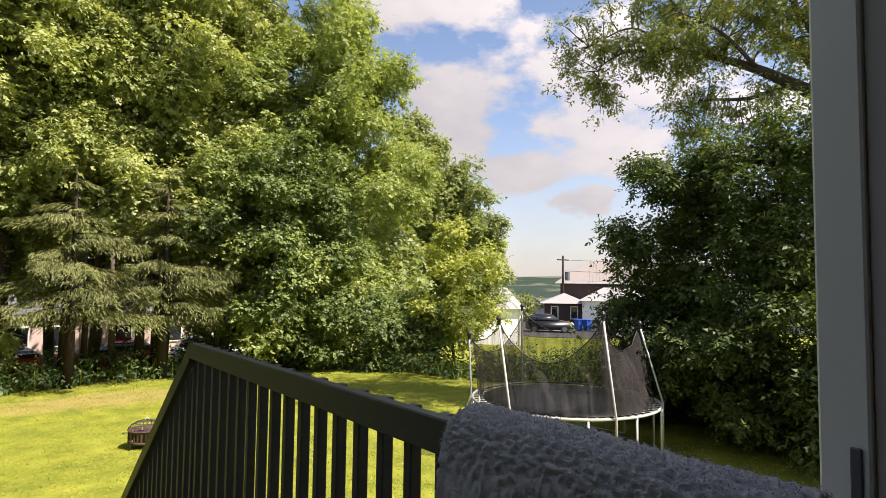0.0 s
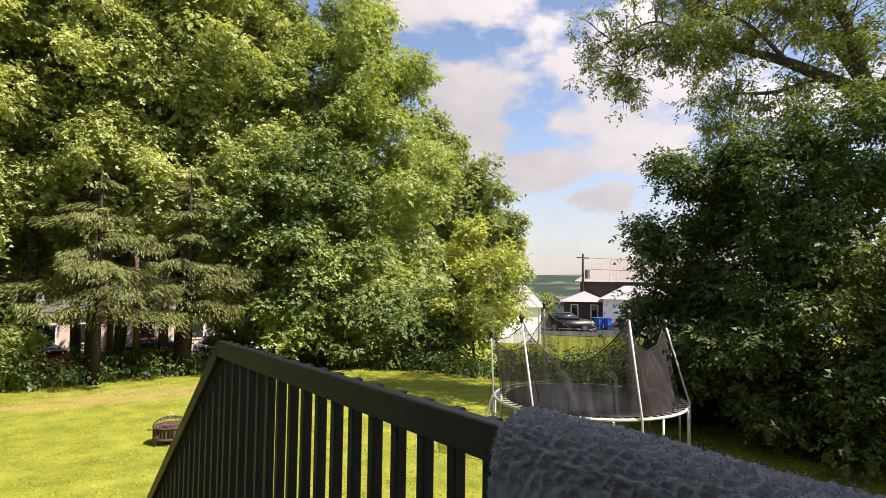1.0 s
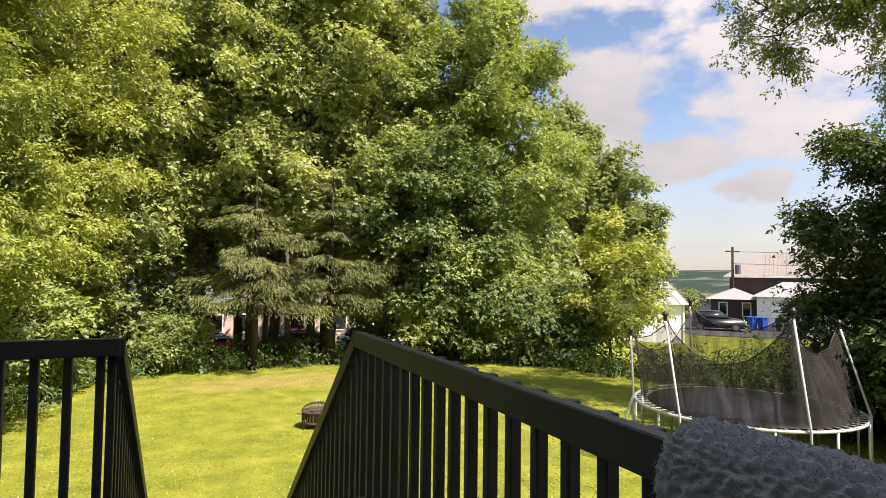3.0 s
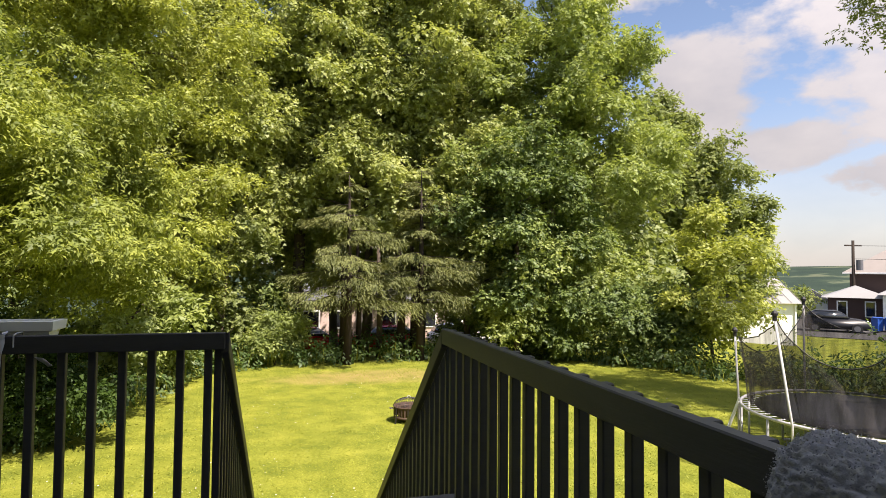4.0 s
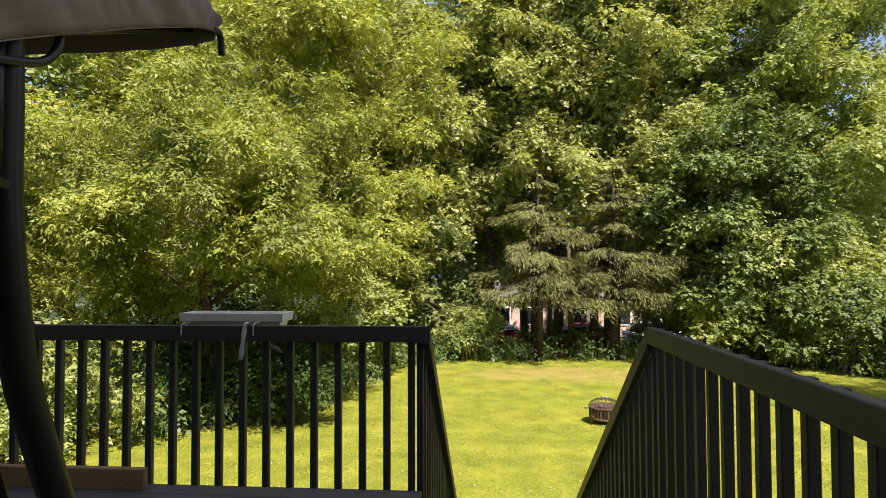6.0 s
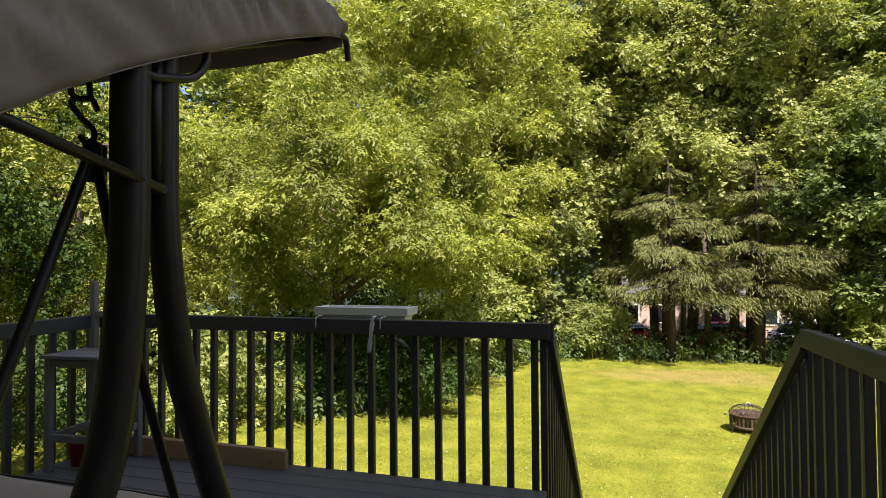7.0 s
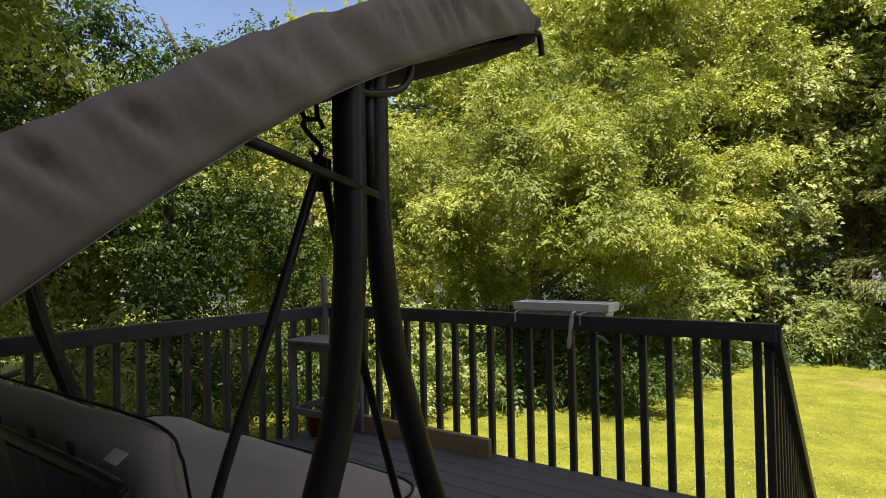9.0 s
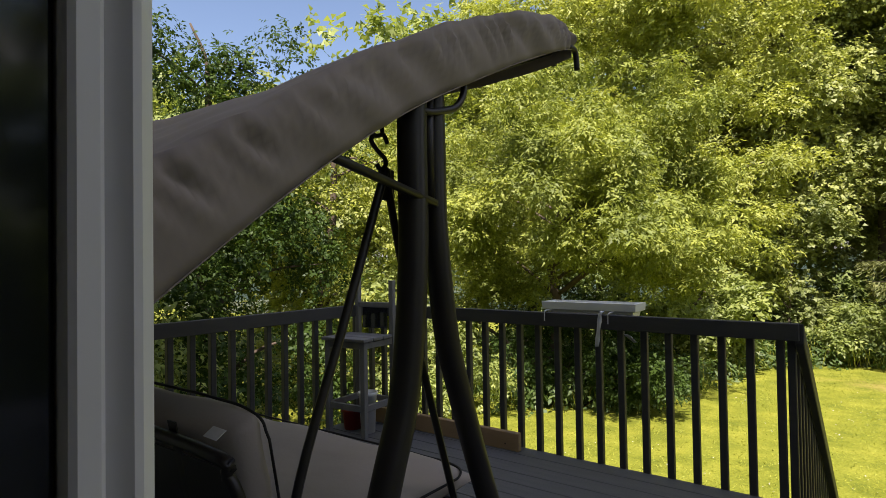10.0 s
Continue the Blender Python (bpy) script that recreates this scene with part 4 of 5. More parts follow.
def grass():
    """Mown blades over the part of the lawn that lies nearest the deck."""
    rng = np.random.default_rng(91)
    n = 165000
    x = rng.uniform(-9, 13, n)
    y = 4.2 + 16 * rng.random(n) ** 1.25
    dens = np.array([noise.noise(Vector((a * 1.1, b * 1.1, 2.0))) for a, b in zip(x, y)])
    keep = rng.random(n) < 0.72 + 0.5 * dens
    x, y = x[keep], y[keep]
    n = len(x)
    pos = np.stack([x, y, np.array([ground_z(a, b) for a, b in zip(x, y)]) - 0.005], 1)
    along = unit(np.array([0, 0, 1.0]) + rng.normal(0, 1.5, (n, 3)) * np.array([1, 1, 0.1]))
    side = unit(np.cross(along, rng.normal(size=(n, 3))))
    h = (0.025 + 0.030 * rng.random(n))[:, None]
    w = (0.005 + 0.006 * rng.random(n))[:, None]
    v = np.stack([pos - side * w, pos + side * w, pos + along * h], 1).reshape(-1, 3)
    tagged(new("grass", quads_mesh("grass", v, M["blade"], 3)), "short mown grass blades on the lawn", "grass", kind="stuff")


grass()


def clover():
    """Small white clover heads scattered in loose drifts."""
    rng = np.random.default_rng(92)
    pts = [(x, y) for x, y in zip(rng.uniform(-7, 10, 1100), rng.uniform(4.5, 17, 1100)) if noise.noise(Vector((x * 0.5, y * 0.5, 8.0))) > 0.02]
    n = len(pts)
    pos = np.array([(x, y, ground_z(x, y) + 0.03) for x, y in pts])
    v = blades(rng, pos, unit(rng.normal(size=(n, 3)) * np.array([1, 1, 0.3])), unit(np.array([0, 0, 1.0]) + rng.normal(0, 0.3, (n, 3))), 0.018 + 0.014 * rng.random(n), np.full(n, 0.018))
    tagged(new("clover", quads_mesh("clover", v, M["ribbon"])), "tiny white clover heads scattered in the lawn", "flowers", kind="stuff")


clover()

# ---------------------------------------------------------------- porch swing
SX, SX2 = -1.13, -3.10


def arc(points, x):
    return [(x, y, z) for y, z in points]


TOP = [(2.155, 2.215), (2.05, 2.252), (1.69, 2.158), (1.40, 2.035), (1.128, 1.905), (0.772, 1.700), (0.477, 1.505), (0.21, 1.35)]
LOW = [(2.16, 2.150), (2.0, 2.098), (1.70, 1.972), (1.453, 1.858), (1.123, 1.698), (0.844, 1.533), (0.578, 1.348), (0.345, 1.172)]


def make_swing():
    s = thing("porch_swing", "dark metal porch swing with taupe canopy and greige cushions", "swing")
    for x in (SX, SX2):
        before = set(s.children)
        part("rear_leg", bar(curve([(x, 1.155, 1.80), (x, 1.152, 1.60), (x, 1.15, 1.27), (x, 1.108, 0.90), (x, 1.02, 0.64), (x, 0.79, 0.02)], 6), 0.045, 12), M["black_metal"], s, smooth=True)
        part("front_leg", bar(curve([(x, 1.258, 1.80), (x, 1.258, 1.60), (x, 1.260, 1.35), (x, 1.302, 1.04), (x, 1.370, 0.83), (x, 1.50, 0.50), (x, 1.72, 0.02)], 6), [0.033 + 0.006 * min(1.0, i / 16) for i in range(37)], 12), M["black_metal"], s, smooth=True)
        part("upright_tube", bar([(x + 0.015, 1.213, 1.80), (x + 0.015, 1.213, 1.43)], 0.016, 8), M["black_metal"], s, smooth=True)
        part("foot_bar", bar([(x, 0.76, 0.03), (x, 1.92, 0.03)], 0.027, 8), M["black_metal"], s, smooth=True)
        o = 0.032 if x == SX else -0.032
        part("canopy_brace", bar([(x + o, 0.70, 1.537), (x + o, 0.819, 1.512), (x + o, 1.215, 1.427)], 0.0135, 8), M["black_metal"], s, "slim canopy brace", smooth=True)
        part("brace_bolt", bar([(x - o * 0.4, 1.215, 1.427), (x + o * 1.3, 1.215, 1.427)], 0.011, 8), M["black_metal"], s)
        part("hanger_loop", bar(curve([(x + o * 0.6, 1.095, 1.80), (x + o, 1.12, 1.735), (x + o, 1.165, 1.695), (x + o, 1.26, 1.712), (x + o, 1.335, 1.742), (x + o, 1.375, 1.80), (x + o * 0.6, 1.38, 1.88)], 5), 0.0115, 8), M["black_metal"], s, smooth=True)
        part("leg_bolt", bar([(x, 1.15, 1.53), (x + o * 1.0, 1.15, 1.53)], 0.014, 8), M["black_metal"], s, smooth=True)
        xi = x - 0.10 if x == SX else x + 0.10
        part("chain_hook", bar(curve([(xi, 1.098, 1.634), (xi, 1.085, 1.613), (xi, 1.11, 1.588), (xi, 1.142, 1.567), (xi, 1.144, 1.545), (xi, 1.123, 1.532), (xi, 1.108, 1.545)], 5), 0.0072, 7), M["black_metal"], s, smooth=True)
        part("chain_link", bar(curve([(xi, 1.078, 1.76), (xi, 1.081, 1.668), (xi, 1.085, 1.637), (xi, 1.106, 1.630), (xi, 1.138, 1.637), (xi, 1.155, 1.614)], 4), 0.0072, 7), M["black_metal"], s, smooth=True)
        part("chain_link", bar(curve([(xi - 0.01, 1.135, 1.77), (xi - 0.01, 1.138, 1.695), (xi - 0.006, 1.142, 1.636)], 4), 0.007, 7), M["black_metal"], s, smooth=True)
        part("rear_arm", bar(curve([(xi, 1.15, 1.535), (xi, 1.12, 1.47), (xi, 0.965, 1.08), (xi, 0.81, 0.70), (xi, 0.745, 0.40)], 5), 0.013, 8), M["black_metal"], s, smooth=True)
        part("front_arm", bar(curve([(xi, 1.15, 1.535), (xi, 1.165, 1.44), (xi, 1.28, 1.0), (xi, 1.447, 0.494), (xi, 1.49, 0.36)], 5), 0.0125, 8), M["black_metal"], s, smooth=True)
        part("arm_plate", block((xi - 0.006, 1.115, 1.44), (xi + 0.006, 1.18, 1.535), 0.004), M["black_metal"], s)
        if x == SX2:
            for ob in set(s.children) - before:
                ob.data.transform(Matrix.Translation((0, -0.28 if ob.name.startswith("rear_leg") else -0.18, 0)))
    part("top_beam", bar([(SX + 0.03, 1.21, 1.775), (SX2 - 0.03, 1.03, 1.775)], 0.034, 12), M["black_metal"], s, smooth=True)
    part("rear_spreader", bar([(SX, 0.83, 0.10), (SX2, 0.83, 0.10)], 0.022, 8), M["black_metal"], s, smooth=True)
    # canopy: sheet, end valances with soft creases, front and rear valances
    top, low = curve(arc(TOP, 0), 18), curve(arc(LOW, 0), 18)
    bm = bmesh.new()
    n = len(top)
    nx = 24
    grid = []
    for j in range(nx + 1):
        x = SX + 0.045 + (SX2 - 0.045 - SX - 0.045) * j / nx
        grid.append([bm.verts.new((x, p.y, p.z + 0.02 * noise.noise(Vector((x * 3, p.y * 9, 1))) - 0.035 * math.sin(math.pi * j / nx))) for p in top])
    for a, b in zip(grid, grid[1:]):
        for i in range(n - 1):
            bm.faces.new((a[i], a[i + 1], b[i + 1], b[i]))
    for edge, sgn in ((grid[0], 1), (grid[-1], -1)):
        rows = [edge]
        for k in range(1, 9):
            f = k / 8
            row = []
            for i in range(n):
                y, z = top[i].y * (1 - f) + low[i].y * f, top[i].z * (1 - f) + low[i].z * f
                s0 = i / (n - 1)
                fold = noise.noise(Vector((s0 * 17 + 1.6 * f, 3.0, 0)))
                tuck = noise.noise(Vector((s0 * 62 + 2.5 * f, 1.0, 7)))
                crease = min(1, 4 * f) * (0.050 * fold * (1.1 - 0.6 * f) + 0.036 * math.copysign(abs(tuck) ** 0.7, tuck) * max(0.0, 1 - 1.15 * f) ** 1.2)
                row.append(bm.verts.new((edge[i].co.x + sgn * (crease + 0.018 * math.sin(f * 2.6)), y, z)))
            rows.append(row)
        for a, b in zip(rows, rows[1:]):
            for i in range(n - 1):
                bm.faces.new((a[i], b[i], b[i + 1], a[i + 1]))
    for i, drop, dy in ((0, 0.10, 0.012), (n - 1, 0.26, -0.02)):
        rows = [[g[i] for g in grid]]
        for k in (1, 2, 3):
            rows.append([bm.verts.new((g[i].co.x, g[i].co.y + dy * k / 3 + 0.012 * noise.noise(Vector((g[i].co.x * 7, k, i))), g[i].co.z - drop * k / 3)) for g in grid])
        for a, b in zip(rows, rows[1:]):
            for q in range(nx):
                bm.faces.new((a[q], a[q + 1], b[q + 1], b[q]))
    c = part("canopy", bm, M["fabric"], s, "taupe fabric canopy, sagging and creased", smooth=True)
    c.modifiers.new("thick", "SOLIDIFY").thickness = 0.004
    for x in (SX - 0.05, (SX + SX2) / 2, SX2 + 0.05):
        part("canopy_rib", bar([(x, p.y, p.z - 0.022 - (0.03 if abs(x + 2.07) < 0.2 else 0)) for p in top[::12]] + ([(x, 2.18, 2.17), (x, 2.195, 2.11)] if x > -2 else []), 0.011, 7), M["black_metal"], c, smooth=True)
    part("rod_end", bar(curve([(SX + 0.052, 2.115, 2.15), (SX + 0.056, 2.17, 2.15), (SX + 0.056, 2.19, 2.12), (SX + 0.056, 2.197, 2.07)], 4), 0.013, 8), M["black_metal"], c, "bare end of a canopy rod", smooth=True)
    part("canopy_hem", bar([(SX + 0.060, p.y, p.z) for p in low], 0.0018, 6), M["fabric"], c, smooth=True)
    part("rear_bar", bar([(SX + 0.04, 0.31, 1.372), (SX2 - 0.04, 0.31, 1.372)], 0.011, 7), M["black_metal"], c, smooth=True)
    # seat and back
    x0, x1 = -1.31, -2.92
    part("seat_frame", bar(curve([(x0, 0.80, 0.38), (x0, 1.55, 0.36), (x0 - 0.05, 1.60, 0.36), (x1 + 0.05, 1.60, 0.36), (x1, 1.55, 0.36), (x1, 0.80, 0.38)], 4), 0.017, 8), M["black_metal"], s, smooth=True)
    part("back_frame", bar(curve([(x0 + 0.03, 0.80, 0.38), (x0 + 0.03, 0.69, 0.64), (x0 + 0.01, 0.655, 0.745), (x0 - 0.12, 0.645, 0.795), (x1 + 0.12, 0.645, 0.795), (x1, 0.655, 0.745), (x1, 0.80, 0.38)], 5), 0.017, 8), M["black_metal"], s, smooth=True)
    for i in range(5):
        x = x0 - 0.25 - 0.24 * i
        part("back_strap", block((x - 0.02, -0.003, 0), (x + 0.02, 0.003, 0.48), 0.001, pose(0, 0.752, 0.37, 12, 0, 0)), M["black_metal"], s)
    # added dark sheet, stands in for the shade behind the back cushion
    part("back_shade_sheet", block((x1 + 0.02, -0.002, 0.0), (x0 - 0.02, 0.002, 0.36), 0, pose(0, 0.745, 0.40, 12, 0, 0)), M["mat_black"], s, "dark sheet in place of shade behind the back cushion")
    cushion(s, "seat_cushion", (x0 + 0.06, 0.86, 0.385), (x1 - 0.08, 1.64, 0.525), None)
    b = cushion(s, "back_cushion", (x0 - 0.06, -0.095, -0.02), (x1 - 0.05, 0.095, 0.42), pose(0, 0.838, 0.445, 10, 0, 0))
    bm = bmesh.new()
    v = [bm.verts.new(p) for p in ((-1.375, 0.698, 0.834), (-1.435, 0.698, 0.836), (-1.445, 0.674, 0.814), (-1.385, 0.674, 0.812))]
    bm.faces.new(v)
    tag = part("care_tag", bm, M["ribbon"], s, "small white care tag")
    tag.modifiers.new("thick", "SOLIDIFY").thickness = 0.002


def cushion(parent, name, lo, hi, m):
    """A stuffed pad with rounded edges, shallow tufting and dark piping."""
    lo, hi = Vector(lo), Vector(hi)
    c, h = (lo + hi) / 2, (hi - lo) / 2
    h = Vector((abs(h.x), abs(h.y), abs(h.z)))
    bm = bmesh.new()
    nx, ny = 40, 18
    thin_y = h.y < h.z
    a, b, t = (h.x, h.z, h.y) if thin_y else (h.x, h.y, h.z)
    sides = []
    for sg in (1, -1):
        rows = []
        for j in range(ny + 1):
            v = 2 * j / ny - 1
            row = []
            for i in range(nx + 1):
                u = 2 * i / nx - 1
                e = (1 - abs(u) ** 10) * (1 - abs(v) ** 6)
                puff = t * max(e, 0) ** 0.45 * (0.88 + 0.12 * math.cos(3 * math.pi * u)) + 0.008 * noise.noise(Vector((u * 6, v * 4, sg)))
                q = (u * a, sg * puff, v * b) if thin_y else (u * a, v * b, sg * puff)
                row.append(bm.verts.new(c + Vector(q)))
            rows.append(row)
        for r0, r1 in zip(rows, rows[1:]):
            for i in range(nx):
                bm.faces.new((r0[i], r0[i + 1], r1[i + 1], r1[i]))
        sides.append(rows)
    bmesh.ops.remove_doubles(bm, verts=bm.verts[:], dist=0.004)
    bmesh.ops.recalc_face_normals(bm, faces=bm.faces)
    if m is not None:
        bmesh.ops.transform(bm, matrix=m, verts=bm.verts)
    ob = part(name, bm, M["cushion"], parent, "greige padded cushion with dark piping", smooth=True)
    ring = []
    for k in range(97):
        g = 2 * math.pi * k / 96
        u = math.copysign(abs(math.cos(g)) ** 0.25, math.cos(g))
        v = math.copysign(abs(math.sin(g)) ** 0.25, math.sin(g))
        sag = 0.012 * noise.noise(Vector((u * 4, v * 4, 3)))
        q = Vector((u * a, t * 0.45 + sag, v * b)) if thin_y else Vector((u * a, v * b, t * 0.45 + sag))
        q = c + q
        ring.append(m @ q if m is not None else q)
    part("piping", bar(ring, 0.0045, 6), M["piping"], ob, smooth=True)
    return ob


make_swing()

# ---------------------------------------------------------------- blanket on the rail


def make_blanket():
    """A thick knobbly throw hung over the rail."""
    rng = np.random.default_rng(5)
    b = thing("blanket", "thick grey chenille blanket hung over the railing", "blanket")
    prof = curve([(0.675, 0, 0.34), (0.693, 0, 0.66), (0.716, 0, 0.88), (0.742, 0, 0.962), (0.79, 0, 0.99), (0.85, 0, 0.98), (0.90, 0, 0.89), (0.91, 0, 0.63), (0.913, 0, 0.43)], 16)
    y0, y1, ny = 0.735, -0.02, 210
    bm = bmesh.new()
    rows = []
    n = len(prof)
    for j in range(ny + 1):
        y = y0 + (y1 - y0) * j / ny
        row = []
        for i, p in enumerate(prof):
            q = prof[min(i + 1, n - 1)] - prof[max(i - 1, 0)]
            nrm = Vector((-q.z, 0, q.x)).normalized()
            if nrm.z < 0 and 0.3 < i / n < 0.6:
                nrm = -nrm
            s = i / (n - 1) * 1.45
            warp = 0.35 * noise.noise(Vector((y * 11, s * 11, 0)))
            tuft = 1 - abs(noise.noise(Vector((y * 34 + warp, s * 78 + 2 * warp, 3))))
            knob = tuft ** 3 + 0.25 * noise.noise(Vector((y * 55, s * 90, 6)))
            rough = noise.noise(Vector((y * 80, s * 110, 2))) * 0.5 + 0.6 * noise.noise(Vector((y * 16, s * 20, 9)))
            fold = 0.014 * noise.noise(Vector((y * 3.2, s * 1.2, 1))) + 0.02 * (j < 8) * (j / 8 - 1)
            off = 0.013 * knob + 0.005 * rough + fold
            row.append(bm.verts.new(p + Vector((0, y + 0.012 * noise.noise(Vector((s * 8, j * 0.01, 5))) * (1 if j < 3 else 0.2), 0)) + nrm * off))
        rows.append(row)
    for a, c in zip(rows, rows[1:]):
        for i in range(n - 1):
            bm.faces.new((a[i], a[i + 1], c[i + 1], c[i]))
    bmesh.ops.recalc_face_normals(bm, faces=bm.faces)
    co = np.array([v.co[:] for v in bm.verts])
    no = []
    bm.normal_update()
    no = np.array([v.normal[:] for v in bm.verts])
    if no[len(prof) // 2][2] < 0:
        no = -no
    cloth = part("throw", bm, M["wool"], b, smooth=True)
    cloth.modifiers.new("thick", "SOLIDIFY").thickness = 0.012
    k = rng.integers(0, len(co), 30000)
    pos = co[k] + rng.normal(0, 0.003, (len(k), 3))
    along = unit(no[k] * 0.45 + rng.normal(0, 0.7, (len(k), 3)))
    side = unit(np.cross(along, rng.normal(size=(len(k), 3))))
    h = (0.0015 + 0.0028 * rng.random(len(k)))[:, None]
    v = np.stack([pos - side * 0.0015, pos + side * 0.0015, pos + along * h], 1).reshape(-1, 3)
    fz = new("fuzz", quads_mesh("fuzz", v, M["wool"], 3))
    fz.parent = b
    tagged(fz, kind="stuff")


make_blanket()

# ---------------------------------------------------------------- small things on the deck


def make_planter():
    p = thing("planter_box", "pale grey vinyl window box hooked outside the front railing", "planter")
    x0, x1, y0, y1 = -1.83, -1.235, 3.31, 3.47
    bm = bmesh.new()
    rings = [[bm.verts.new(q) for q in ((x0 + d, y0 + d, z), (x1 - d, y0 + d, z), (x1 - d, y1 - d, z), (x0 + d, y1 - d, z))] for d, z in ((0.03, 0.835), (0.012, 0.920), (-0.010, 0.930), (-0.014, 0.976), (0.006, 0.978), (0.014, 0.93))]
    for a, b in zip(rings, rings[1:]):
        for k in range(4):
            bm.faces.new((a[k], a[(k + 1) % 4], b[(k + 1) % 4], b[k]))
    bm.faces.new(rings[0][::-1])
    bm.faces.new(rings[-1])
    bmesh.ops.recalc_face_normals(bm, faces=bm.faces)
    part("box", bm, M["white"], p)
    for x in (-1.78, -1.36):
        part("bracket", bar([(x, 3.32, 0.90), (x, 3.305, 0.925), (x, 3.24, 0.925), (x, 3.209, 0.918), (x, 3.208, 0.86)], 0.004, 6), M["galv"], p)


make_planter()


def make_strap():
    """A strip of cloth knotted round the rail, two ends hanging."""
    s = thing("cloth_strap", "white cloth strip tied round the front railing", "strap")
    for pts, w in (([(-1.408, 3.212, 0.922), (-1.41, 3.205, 0.88), (-1.418, 3.20, 0.80), (-1.43, 3.205, 0.72)], 0.013), ([(-1.30, 3.262, 0.80), (-1.275, 3.30, 0.785), (-1.235, 3.32, 0.745)], 0.013), ([(-1.40, 3.208, 0.926), (-1.41, 3.235, 0.928), (-1.41, 3.262, 0.922), (-1.35, 3.262, 0.83)], 0.012)):
        c = curve(pts, 5)
        bm = bmesh.new()
        prev = None
        for i, p in enumerate(c):
            t = 0.006 * math.sin(i * 0.9)
            cur = [bm.verts.new(p + Vector((-w, t, 0))), bm.verts.new(p + Vector((w, -t, 0.004)))]
            if prev:
                bm.faces.new((prev[0], prev[1], cur[1], cur[0]))
            prev = cur
        o = part("strip", bm, M["ribbon"], s, smooth=True)
        o.modifiers.new("thick", "SOLIDIFY").thickness = 0.002


make_strap()
tb = thing("timber_board", "raw spruce plank on edge along the front railing", "plank")
part("plank", block((-3.34, 3.158, 0.0), (-1.96, 3.20, 0.118), 0.004), M["timber"], tb)
part("nail", bar([(-2.06, 3.156, 0.04), (-2.06, 3.161, 0.04)], 0.006, 8), M["rust"], tb)


def make_chair():
    c = thing("bar_chair", "weathered grey wooden bar chair in the deck's corner", "chair", at=(-3.19, 2.955, 0), turn=5)
    k = M["grey_wood"]
    for x, y, h in ((-0.17, -0.17, 0.68), (0.17, -0.17, 0.68), (-0.17, 0.17, 1.14), (0.17, 0.17, 1.11)):
        part("leg", block((x - 0.02, y - 0.02, 0), (x + 0.02, y + 0.02, h), 0.003), k, c)
    for y in (-0.17, -0.055, 0.06):
        part("seat_board", block((-0.205, y - 0.04, 0.682), (0.205, y + 0.065, 0.704), 0.003), k, c)
    for z in (0.18, 0.63):
        for y in (-0.17, 0.17):
            part("stretcher", block((-0.149, y - 0.014, z), (0.149, y + 0.014, z + 0.045), 0.003), k, c)
        for x in (-0.17, 0.17):
            part("stretcher", block((x - 0.014, -0.149, z), (x + 0.014, 0.149, z + 0.045), 0.003), k, c)
    part("back_rail", block((-0.149, 0.158, 0.90), (0.149, 0.182, 0.94), 0.003), k, c)
    part("back_panel", block((-0.12, 0.165, 0.74), (0.12, 0.178, 0.898), 0.003), M["glass_dark"], c)


make_chair()
pot = thing("flower_pot", "dull red plastic pot under the bar chair", "pot", at=(-3.265, 2.93, 0))
part("pot", lathe(bmesh.new(), [(0.0, 0.0), (0.060, 0.0), (0.074, 0.13), (0.082, 0.132), (0.082, 0.155), (0.073, 0.155), (0.068, 0.12), (0.0, 0.12)], 20), M["red_plastic"], pot, smooth=True)
bucket = thing("plastic_bucket", "milky plastic tub beside the bar chair", "bucket", at=(-3.10, 2.93, 0))
part("tub", lathe(bmesh.new(), [(0.0, 0.0), (0.052, 0.0), (0.066, 0.27), (0.074, 0.272), (0.074, 0.295), (0.062, 0.295), (0.048, 0.02), (0.0, 0.02)], 20), M["clear_plastic"], bucket, smooth=True)

